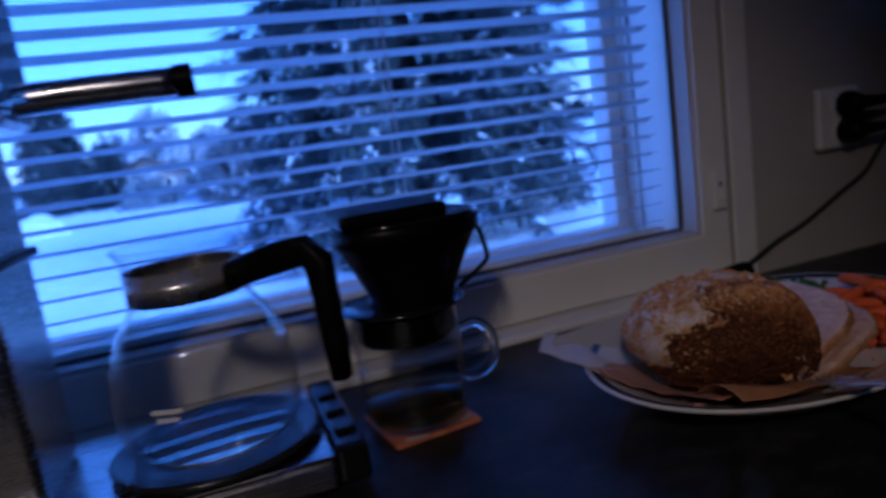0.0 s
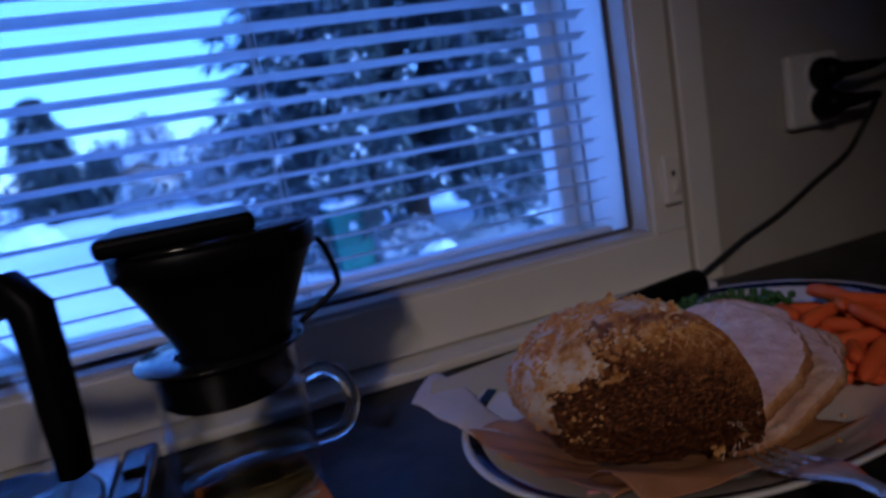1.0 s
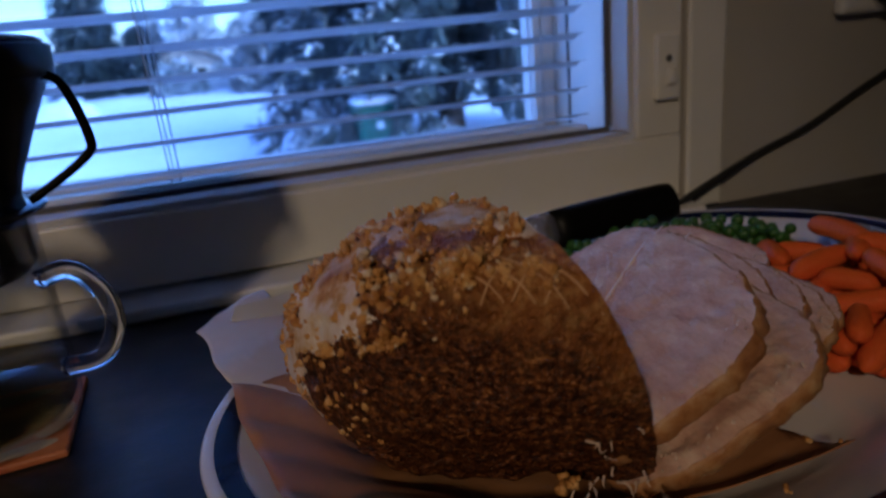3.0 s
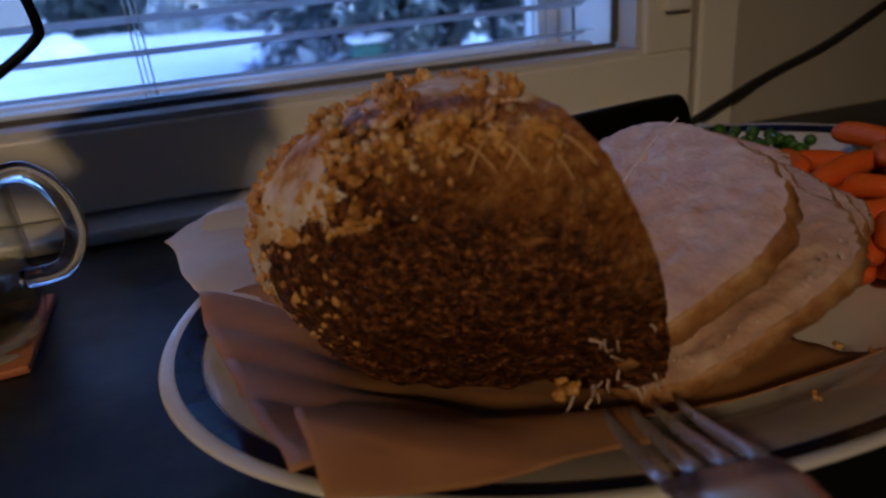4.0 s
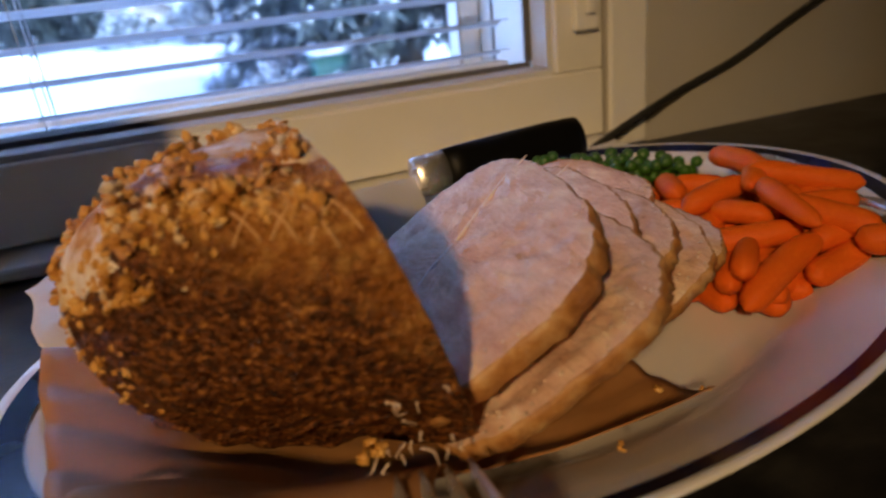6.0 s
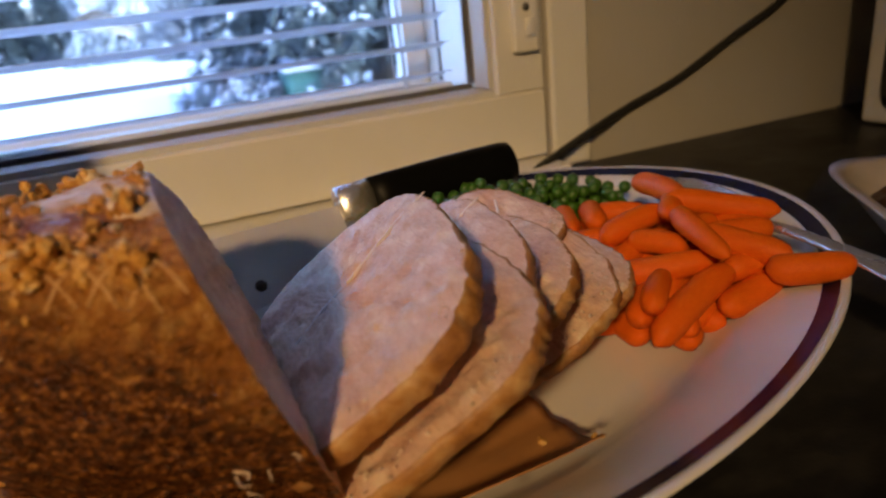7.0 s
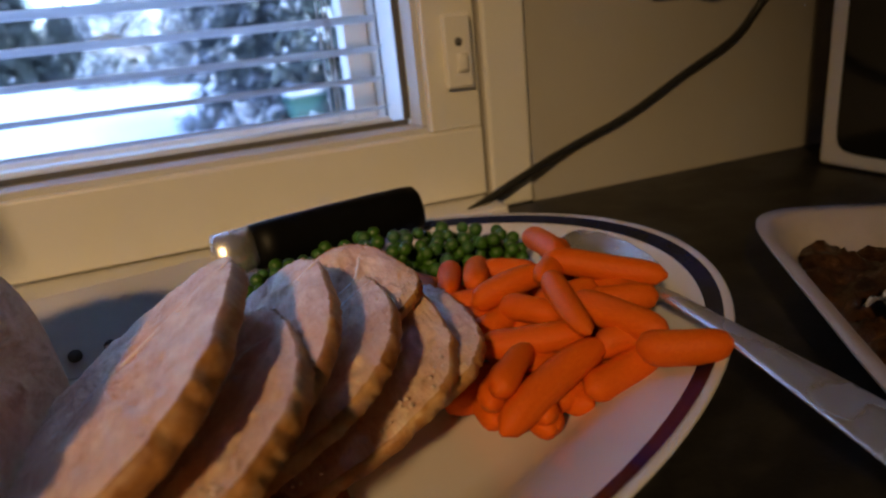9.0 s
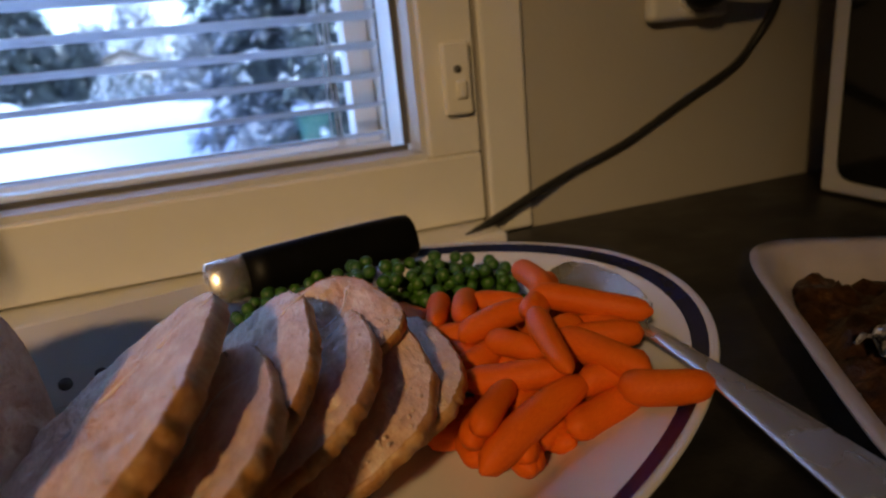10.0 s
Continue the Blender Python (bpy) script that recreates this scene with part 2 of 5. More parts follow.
snow_mat = material("snow", (0.82, 0.85, 0.9), 0.7)
noisy(snow_mat, [(0.3, (0.76, 0.80, 0.86)), (0.7, (0.86, 0.88, 0.92))], 0.7, 8)
relief(snow_mat, 1.6, 0.6, 0.2, 8)
needle_mat = material("spruce_needles", (0.022, 0.04, 0.025), 0.7)
noisy(needle_mat, [(0.3, (0.024, 0.034, 0.034)), (0.7, (0.075, 0.092, 0.098))], 3, 6)
bark_mat = material("bark", (0.06, 0.045, 0.035), 0.85)
noisy(bark_mat, [(0.3, (0.035, 0.026, 0.02)), (0.7, (0.09, 0.07, 0.055))], 12, 8, (1, 1, 0.2))
hedge_mat = material("frosted_twigs", (0.16, 0.16, 0.17), 0.8)
noisy(hedge_mat, [(0.3, (0.07, 0.07, 0.075)), (0.7, (0.26, 0.27, 0.29))], 5, 6)
far_mat = material("far_forest", (0.06, 0.075, 0.09), 0.9)
noisy(far_mat, [(0.3, (0.035, 0.045, 0.055)), (0.7, (0.10, 0.12, 0.14))], 0.3, 7)
bin_green = material("bin_green_plastic", (0.02, 0.16, 0.11), 0.45)
noisy(bin_green, [(0.3, (0.016, 0.075, 0.058)), (0.7, (0.028, 0.11, 0.085))], 5, 6)
house_wall = material("house_boards", (0.25, 0.22, 0.2), 0.8)
noisy(house_wall, [(0.3, (0.20, 0.17, 0.15)), (0.7, (0.30, 0.27, 0.24))], 2, 6, (1, 1, 6))


# ---- mesh helpers ----
def spot(ob):
    p = Vector((0, 0, 0))
    while ob is not None:
        p += ob.location
        ob = ob.parent
    return p


def thing(name, at, label, category, group="", kind=""):
    ob = new(name)
    ob.location = at
    ob.empty_display_size = 0.02
    return tagged(ob, label, category, group, kind)


def part(name, bm, mats, parent=None, label="", smooth=True, at=None):
    """Links a bmesh, given in world places, as one mesh object."""
    mats = mats if isinstance(mats, (list, tuple)) else [mats]
    base = spot(parent) if parent is not None else Vector(at if at is not None else (0, 0, 0))
    bmesh.ops.translate(bm, verts=bm.verts, vec=-base)
    me = bpy.data.meshes.new(name)
    bm.to_mesh(me)
    bm.free()
    for m in mats:
        me.materials.append(m)
    if smooth:
        me.polygons.foreach_set("use_smooth", [True] * len(me.polygons))
    ob = new(name, me)
    if parent is not None:
        ob.parent = parent
    else:
        ob.location = base
    return tagged(ob, label) if label else ob


def raw(name, verts, faces, mats, parent=None, at=(0, 0, 0), slots=None):
    """A large mesh straight from arrays, in world places."""
    base = spot(parent) if parent is not None else Vector(at)
    me = bpy.data.meshes.new(name)
    me.from_pydata((np.asarray(verts) - np.array(base)).tolist(), [], [tuple(f) for f in faces])
    for m in mats if isinstance(mats, (list, tuple)) else [mats]:
        me.materials.append(m)
    if slots is not None:
        me.polygons.foreach_set("material_index", slots)
    ob = new(name, me)
    if parent is not None:
        ob.parent = parent
    else:
        ob.location = base
    return ob


def box(lo, hi, bevel=0.0, bm=None, segments=2):
    own = bmesh.new()
    c = [(a + b) / 2 for a, b in zip(lo, hi)]
    s = [abs(b - a) for a, b in zip(lo, hi)]
    bmesh.ops.create_cube(own, size=1, matrix=Matrix.Translation(c) @ Matrix.Diagonal((*s, 1)))
    if bevel:
        bmesh.ops.bevel(own, geom=own.edges[:], offset=bevel, segments=segments, affect="EDGES", profile=0.5)
    return merge(bm, own)


def merge(bm, own):
    if bm is None:
        return own
    me = bpy.data.meshes.new("tmp")
    own.to_mesh(me)
    own.free()
    bm.from_mesh(me)
    bpy.data.meshes.remove(me)
    return bm


def loft(rings, close_ends=True, bm=None, closed=True):
    """Joins rings of points, each of the same count, into a skin."""
    bm = bm or bmesh.new()
    vs = [[bm.verts.new(p) for p in r] for r in rings]
    n = len(vs[0])
    for a, b in zip(vs, vs[1:]):
        for i in range(n if closed else n - 1):
            j = (i + 1) % n
            bm.faces.new((a[i], a[j], b[j], b[i]))
    if close_ends and closed:
        bm.faces.new(vs[0][::-1])
        bm.faces.new(vs[-1])
    bmesh.ops.recalc_face_normals(bm, faces=bm.faces)
    return bm


def lathe(profile, center, segs=64, sx=1.0, sy=1.0, turn=0.0, close_ends=False, bm=None):
    """Turns (radius, z) pairs about the upright through center; sx, sy stretch it into an oval."""
    c, s = math.cos(turn), math.sin(turn)
    rings = []
    for r, z in profile:
        ring = []
        for k in range(segs):
            a = 2 * math.pi * k / segs
            x, y = r * sx * math.cos(a), r * sy * math.sin(a)
            ring.append((center[0] + x * c - y * s, center[1] + x * s + y * c, center[2] + z))
        rings.append(ring)
    return loft(rings, close_ends, bm)


def tube(points, radius, segs=12, bm=None, smooth=6):
    """A round tube along a smooth line through the points; radius may be a list."""
    P = [Vector(p) for p in points]
    R = list(radius) if isinstance(radius, (list, tuple)) else [radius] * len(P)
    line, rad = [], []
    for i in range(len(P) - 1):
        p0, p1, p2, p3 = P[max(i - 1, 0)], P[i], P[i + 1], P[min(i + 2, len(P) - 1)]
        for k in range(smooth):
            t = k / smooth
            line.append(0.5 * (2 * p1 + (p2 - p0) * t + (2 * p0 - 5 * p1 + 4 * p2 - p3) * t * t + (3 * p1 - p0 - 3 * p2 + p3) * t ** 3))
            rad.append(R[i] * (1 - t) + R[i + 1] * t)
    line.append(P[-1])
    rad.append(R[-1])
    rings, side = [], None
    for i, p in enumerate(line):
        d = (line[min(i + 1, len(line) - 1)] - line[max(i - 1, 0)]).normalized()
        if side is None:
            side = d.orthogonal().normalized()
        side = (side - d * side.dot(d)).normalized()
        up = d.cross(side)
        rings.append([p + rad[i] * (side * math.cos(2 * math.pi * k / segs) + up * math.sin(2 * math.pi * k / segs)) for k in range(segs)])
    return loft(rings, True, bm)


def oval(cx, cy, z, hx, hy, n=2.0, segs=64, turn=0.0):
    out = []
    for k in range(segs):
        a = 2 * math.pi * k / segs
        c, s = math.cos(a), math.sin(a)
        x, y = hx * math.copysign(abs(c) ** (2 / n), c), hy * math.copysign(abs(s) ** (2 / n), s)
        out.append((cx + x * math.cos(turn) - y * math.sin(turn), cy + x * math.sin(turn) + y * math.cos(turn), z))
    return out


def fuzz(p, scale, amount):
    v = Vector(p) * scale
    return amount * noise.fractal(v, 0.8, 2.0, 4)


def clump(bm, center, size, rng, flat=1.0):
    """A small rough lump."""
    own = bmesh.new()
    bmesh.ops.create_icosphere(own, subdivisions=1, radius=1.0)
    q = Euler((rng.uniform(0, 6), rng.uniform(0, 6), rng.uniform(0, 6))).to_matrix()
    st = Vector((rng.uniform(0.6, 1.3), rng.uniform(0.6, 1.3), rng.uniform(0.5, 1.0) * flat))
    for v in own.verts:
        k = rng.uniform(0.7, 1.3)
        v.co = q @ Vector((v.co.x * st.x * k, v.co.y * st.y * k, v.co.z * st.z * k)) * size + Vector(center)
    return merge(bm, own)


# ---- the room ----
COUNTER = 0.90
WALL_Y = 0.705
GL_R, GL_L, GL_B, GL_T = 0.618, -0.95, 0.968, 2.05   # the clear opening of the inner sash


def setting(name, bm, mat, label, category, smooth=False):
    return tagged(part(name, bm, mat, None, "", smooth), label, category, kind="structure")


floor_bm = box((-3.2, -3.0, -0.08), (2.6, 0.95, 0.0))
setting("floor", floor_bm, floor_wood, "brown wooden kitchen floor", "floor")
setting("ceiling", box((-3.2, -3.0, 2.5), (2.6, 0.95, 2.6)), ceiling_paint, "pale painted kitchen ceiling", "ceiling")
wall = box((-3.2, WALL_Y, 0.0), (GL_L - 0.05, 0.96, 2.5))
box((0.663, WALL_Y, 0.0), (2.6, 0.96, 2.5), bm=wall)
box((GL_L - 0.05, WALL_Y, 0.0), (0.663, 0.96, COUNTER - 0.002), bm=wall)
box((GL_L - 0.05, WALL_Y, GL_T + 0.05), (0.663, 0.96, 2.5), bm=wall)
setting("wall_north", wall, wall_paint, "grey-beige painted wall round the kitchen window", "wall")
setting("wall_south", box((-3.2, -3.1, 0.0), (2.6, -3.0, 2.5)), wall_paint, "grey-beige painted wall behind the kitchen", "wall")
setting("wall_west", box((-3.3, -3.1, 0.0), (-3.2, 0.96, 2.5)), wall_paint, "grey-beige painted side wall of the kitchen", "wall")
setting("wall_east", box((2.6, -3.1, 0.0), (2.7, 0.96, 2.5)), wall_paint, "grey-beige painted end wall of the kitchen", "wall")

worktop = tagged(part("worktop", box((-2.2, 0.10, COUNTER - 0.038), (2.4, WALL_Y - 0.002, COUNTER), 0.003), worktop_mat, None, "", False),
                 "dark grey speckled laminate kitchen worktop below the window", "worktop")
cab = thing("base_cabinet", (0.1, 0.42, 0), "pale painted base cabinet under the dark worktop", "cabinet")
part("body", box((-2.18, 0.16, 0.10), (2.38, WALL_Y - 0.003, COUNTER - 0.039)), cabinet_paint, cab, "", False)
part("plinth", box((-2.16, 0.22, 0.0), (2.36, WALL_Y - 0.003, 0.099)), black_plastic, cab, "dark plinth", False)
for k in range(7):
    x0 = -2.17 + k * 0.65
    d = part("door", box((x0, 0.138, 0.12), (x0 + 0.64, 0.159, COUNTER - 0.05), 0.002), cabinet_paint, cab, "", False)
    part("handle", tube([(x0 + 0.56, 0.137, 0.70), (x0 + 0.56, 0.11, 0.705), (x0 + 0.56, 0.11, 0.795), (x0 + 0.56, 0.137, 0.80)], 0.005, 8), steel, d)

lamp_thing = thing("spot_lamp", (LAMP[0], LAMP[1], 2.5), "white kitchen spot lamp fixed to the ceiling", "lamp")
part("stem", tube([(LAMP[0], LAMP[1], 2.499), (LAMP[0], LAMP[1], LAMP[2] + 0.09)], 0.008, 12), oven_white, lamp_thing)
head_bm = lathe([(0.022, 0.10), (0.034, 0.09), (0.058, -0.01), (0.060, -0.045), (0.056, -0.045), (0.052, -0.01), (0.030, 0.084), (0.022, 0.092)], (0, 0, 0), 36)
bmesh.ops.transform(head_bm, matrix=look(LAMP, (0.25, 0.52, 0.97)), verts=head_bm.verts)
part("shade", head_bm, oven_white, lamp_thing)

# ---- the window ----
win = tagged(thing("window_1", (0, WALL_Y, COUNTER), "white painted window with a blind between its panes", "window"), kind="structure")
SASH_Y, CASE_Y = 0.706, 0.699
CAS_R, SASH_R = 0.700, 0.662


def frame_part(name, lo, hi, bevel=0.0015, label="", mat=None):
    return part(name, box(lo, hi, bevel), mat or white_paint, win, label, False)


frame_part("casing", (SASH_R + 0.001, CASE_Y, COUNTER + 0.0005), (CAS_R, WALL_Y - 0.0005, 2.14), 0.003)
frame_part("casing", (GL_L - 0.09, CASE_Y, COUNTER + 0.0005), (GL_L - 0.045, WALL_Y - 0.0005, 2.14), 0.003)
frame_part("casing", (GL_L - 0.044, CASE_Y, GL_T + 0.045), (SASH_R, WALL_Y - 0.0005, 2.14), 0.003)
frame_part("sill", (GL_L - 0.044, 0.668, COUNTER + 0.0005), (SASH_R, SASH_Y + 0.012, COUNTER + 0.011), 0.003)
frame_part("sash_rail", (GL_L - 0.043, SASH_Y, COUNTER + 0.013), (SASH_R - 0.001, 0.748, GL_B), 0.002)
frame_part("sash_rail", (GL_L - 0.043, SASH_Y, GL_T), (SASH_R - 0.001, 0.748, GL_T + 0.043), 0.002)
frame_part("sash_stile", (GL_R, SASH_Y + 0.0006, GL_B), (SASH_R - 0.001, 0.7475, GL_T), 0.002)
frame_part("sash_stile", (GL_L - 0.043, SASH_Y + 0.0006, GL_B), (GL_L, 0.7475, GL_T), 0.002)
# glazing beads, stepped inwards
for name, lo, hi in (("bead", (GL_R - 0.005, 0.713, GL_B + 0.0055), (GL_R + 0.001, 0.742, GL_T)), ("bead", (GL_L, 0.713, GL_B - 0.001), (GL_R, 0.742, GL_B + 0.005))):
    frame_part(name, lo, hi, 0.001, "grey glazing bead", bead_mat)
frame_part("seal", (GL_L, 0.7425, GL_B + 0.0005), (GL_R - 0.0065, 0.746, GL_B + 0.009), 0.0, "dark rubber glazing seal", seal_mat)
frame_part("seal", (GL_R - 0.0095, 0.7425, GL_B + 0.0095), (GL_R - 0.0005, 0.746, GL_T), 0.0, "dark rubber glazing seal", seal_mat)
frame_part("jamb", (GL_R + 0.004, 0.750, GL_B - 0.01), (GL_R + 0.041, 0.95, GL_T + 0.02), 0.001)
frame_part("jamb", (GL_L - 0.043, 0.750, GL_B - 0.01), (GL_L - 0.002, 0.95, GL_T + 0.02), 0.001)
frame_part("bottom_jamb", (GL_L - 0.001, 0.750, COUNTER + 0.002), (GL_R + 0.003, 0.93, GL_B - 0.004), 0.001)
frame_part("top_jamb", (GL_L - 0.001, 0.750, GL_T + 0.002), (GL_R + 0.003, 0.95, GL_T + 0.02), 0.001)
frame_part("outer_stile", (GL_R - 0.020, 0.872, GL_B - 0.002), (GL_R + 0.003, 0.905, GL_T), 0.001)
frame_part("outer_stile", (GL_L, 0.872, GL_B - 0.002), (GL_L + 0.03, 0.905, GL_T), 0.001)
frame_part("outer_rail", (GL_L + 0.031, 0.873, GL_B - 0.003), (GL_R - 0.021, 0.904, GL_B + 0.004), 0.001)
frame_part("groove", (GL_R + 0.0025, 0.838, GL_B), (GL_R + 0.0045, 0.841, GL_T), 0.0, "dark seam in the jamb", seal_mat)
for y, lab in ((0.744, "clear inner pane"), (0.888, "clear outer pane")):
    p = part("pane", box((GL_L + 0.001, y, GL_B + 0.001), (GL_R - 0.001, y + 0.003, GL_T - 0.001)), window_glass, win, lab, False)
    p.visible_shadow = False
# the latch plate on the stile
latch = frame_part("latch", (0.6325, 0.6995, 1.000), (0.6545, SASH_Y - 0.0002, 1.054), 0.002, "white plastic latch cover", socket_white)
kb = lathe([(0.0001, 0.0), (0.003, 0.0), (0.003, 0.0006), (0.0001, 0.0006)], (0, 0, 0), 16)
bmesh.ops.transform(kb, matrix=pose(0.6435, 0.6996, 1.034, 90), verts=kb.verts)
part("keyhole", kb, seal_mat, latch, "dark keyhole")
part("lever", box((0.641, 0.6965, 1.012), (0.650, 0.6996, 1.026), 0.002), socket_white, latch)

# ---- the blind between the panes ----
BL_Y, PITCH = 0.782, 0.0243
blind = thing("venetian_blind", (0, BL_Y, GL_T), "pale enamelled venetian blind with opened slats between window panes", "blind")
SL_L, SL_R = GL_L + 0.004, 0.606


def slat_mesh():
    bm = bmesh.new()
    rings = []
    w, tilt = 0.0125, radians(-13.0)
    for x in (SL_L, SL_R):
        ring = []
        for side in (1, -1):
            for k in (range(7) if side == 1 else range(6, -1, -1)):
                u = -1 + 2 * k / 6
                h = 0.0018 * (1 - u * u) + side * 0.00022
                ring.append((x, u * w * math.cos(tilt) - h * math.sin(tilt), u * w * math.sin(tilt) + h * math.cos(tilt)))
        rings.append(ring)
    loft(rings, True, bm)
    me = bpy.data.meshes.new("slat")
    bm.to_mesh(me)
    bm.free()
    me.materials.append(slat_mat)
    me.polygons.foreach_set("use_smooth", [True] * len(me.polygons))
    return me


slat = slat_mesh()
z, n_slat = 0.9845, 0
while z < GL_T - 0.03:
    s = new("slat", slat)
    s.parent = blind
    s.location = Vector((0, 0, z - GL_T))
    s.rotation_euler = (radians(random.uniform(-1.2, 1.2)), radians(random.uniform(-0.06, 0.06)), 0)
    z += PITCH
    n_slat += 1
part("head_rail", box((SL_L, BL_Y - 0.014, GL_T - 0.026), (SL_R, BL_Y + 0.014, GL_T - 0.001), 0.001), slat_mat, blind, "", False)
part("bottom_rail", box((SL_L, BL_Y - 0.011, GL_B + 0.0025), (SL_R, BL_Y + 0.011, GL_B + 0.009), 0.002), slat_mat, blind, "", False)
for x in (-0.72, -0.24, 0.232, 0.560):
    for dy in (-0.0135, 0.0135):
        part("ladder_cord", tube([(x, BL_Y + dy, GL_B + 0.009), (x, BL_Y + dy, GL_T - 0.026)], 0.0006, 6, smooth=1), cord_white, blind)
    part("lift_cord", tube([(x + 0.006, BL_Y, GL_B + 0.009), (x + 0.006, BL_Y, GL_T - 0.026)], 0.0007, 6, smooth=1), cord_white, blind)

# ---- socket and cables on the wall ----
socket = thing("wall_socket", (0.868, WALL_Y, 1.095), "white double wall socket with two black plugs in it", "socket")
part("body", box((0.812, WALL_Y - 0.014, 1.053), (0.890, WALL_Y - 0.0005, 1.138), 0.005, segments=3), socket_white, socket, "", False)
for zc in (1.113, 1.077):
    ring = lathe([(0.0185, 0.0), (0.0185, 0.002), (0.020, 0.002), (0.020, 0.0)], (0, 0, 0), 32, close_ends=False)
    bmesh.ops.transform(ring, matrix=Matrix.Translation((0.856, WALL_Y - 0.014, zc)) @ pose(0, 0, 0, 90), verts=ring.verts)
    part("outlet_ring", ring, socket_white, socket)


def plug(zc, line, label):
    ob = thing("power_plug", (0.856, WALL_Y - 0.017, zc), label, "plug", "plugs in the socket")
    b = lathe([(0.0001, 0.0), (0.0165, 0.0), (0.0178, 0.004), (0.0175, 0.012), (0.013, 0.022), (0.009, 0.028), (0.0001, 0.029)], (0, 0, 0), 28)
    bmesh.ops.transform(b, matrix=Matrix.Translation((0.856, WALL_Y - 0.0165, zc)) @ pose(0, 0, 0, 90), verts=b.verts)
    part("body", b, black_plastic, ob)
    part("strain_relief", tube([(0.870, WALL_Y - 0.036, zc), (0.888, WALL_Y - 0.040, zc), (0.918, WALL_Y - 0.040, zc + 0.001)], [0.0095, 0.0075, 0.0045], 14), black_plastic, ob)
    part("cable", tube(line, 0.0034, 10, smooth=8), rubber_black, ob)
    return ob


plug(1.113, [(0.922, WALL_Y - 0.040, 1.114), (0.98, WALL_Y - 0.038, 1.118), (1.06, WALL_Y - 0.03, 1.10), (1.16, WALL_Y - 0.02, 1.02), (1.22, WALL_Y - 0.02, 0.93), (1.30, WALL_Y - 0.03, COUNTER + 0.004)],
     "black plug with a cable leading along the wall")
plug(1.077, [(0.905, WALL_Y - 0.040, 1.078), (0.930, 0.676, 1.075), (0.938, 0.692, 1.055), (0.930, 0.7012, 1.032), (0.905, 0.7013, 1.009), (0.852, 0.7013, 0.985), (0.7945, 0.7013, 0.958), (0.738, 0.7005, 0.940), (0.697, 0.692, 0.929), (0.645, 0.685, 0.911), (0.600, 0.662, COUNTER + 0.0036), (0.55, 0.655, COUNTER + 0.0036)],
     "black plug with a cable hanging down to the worktop")

# ---- coffee maker ----
maker = thing("coffee_maker", (-0.03, 0.54, COUNTER), "steel drip coffee maker with a dark warming plate", "coffee maker")
part("base", box((-0.235, 0.462, COUNTER + 0.004), (0.062, 0.622, 0.929), 0.004), steel, maker, "brushed steel base", False)
part("base_trim", box((-0.235, 0.4605, 0.9295), (0.0615, 0.6215, 0.9325), 0.001), steel, maker, "", False)
switch_box = part("switch_box", box((0.0635, 0.466, COUNTER + 0.004), (0.088, 0.622, 0.934), 0.004, segments=3), black_gloss, maker, "glossy black switch end", False)
for y0 in (0.49, 0.53, 0.57):
    part("switch", box((0.068, y0, 0.9335), (0.084, y0 + 0.024, 0.938), 0.0015), black_gloss, switch_box, "", False)
part("warming_plate", lathe([(0.0001, 0.0), (0.074, 0.0), (0.079, 0.003), (0.080, 0.007), (0.076, 0.009), (0.070, 0.006), (0.0001, 0.006)], (-0.016, 0.535, 0.9326), 64), dark_rubber, maker, "black round warming plate")
for fx in (-0.21, 0.04):
    for fy in (0.48, 0.605):
        part("foot", lathe([(0.0001, 0.0), (0.008, 0.0), (0.008, 0.005), (0.0001, 0.005)], (fx, fy, COUNTER), 16), black_plastic, maker)
part("tower", box((-0.230, 0.492, 0.933), (-0.128, 0.600, 1.190), 0.006, segments=3), steel, maker, "brushed steel tower", False)
tank = part("water_tank", box((-0.205, 0.497, 1.1905), (-0.100, 0.597, 1.30), 0.012, segments=3), tank_plastic, maker, "frosted clear water tank", False)
part("tank_lid", box((-0.207, 0.495, 1.3005), (-0.098, 0.599, 1.312), 0.004), black_plastic, tank, "black lid", False)
part("tower_collar", box((-0.233, 0.490, 1.100), (-0.122, 0.602, 1.107), 0.002), black_plastic, maker, "black collar", False)
arm = part("outlet_arm", tube([(-0.128, 0.545, 1.208), (-0.07, 0.541, 1.212), (0.004, 0.537, 1.213)], 0.0105, 20), steel, maker, "steel outlet tube")
part("cap", tube([(0.0045, 0.537, 1.213), (0.017, 0.5365, 1.2135)], 0.0118, 20), black_plastic, arm, "black end cap")

CC = (-0.016, 0.535)
carafe = thing("coffee_carafe", (CC[0], CC[1], 0.9416), "empty glass coffee carafe with steel band and black handle", "carafe")
outer = [(0.0001, 0.0), (0.054, 0.0), (0.062, 0.004), (0.068, 0.020), (0.0695, 0.045), (0.066, 0.072), (0.056, 0.095), (0.046, 0.108), (0.0425, 0.118), (0.0425, 0.135), (0.046, 0.150), (0.049, 0.155)]
inner = [(max(r - 0.0016, 0.0001), z + (0.002 if k < 2 else 0.0)) for k, (r, z) in enumerate(outer)]
prof = outer + [(0.0485, 0.156), (0.0475, 0.155)] + inner[::-1][1:]
part("glass_body", lathe(prof, (CC[0], CC[1], 0.9416), 72), clear_glass, carafe, "clear glass body")
part("band", lathe([(0.0430, 0.116), (0.0438, 0.115), (0.0438, 0.139), (0.0430, 0.138)], (CC[0], CC[1], 0.9416), 64), chrome, carafe, "polished steel band")
hb = bmesh.new()
rings = []
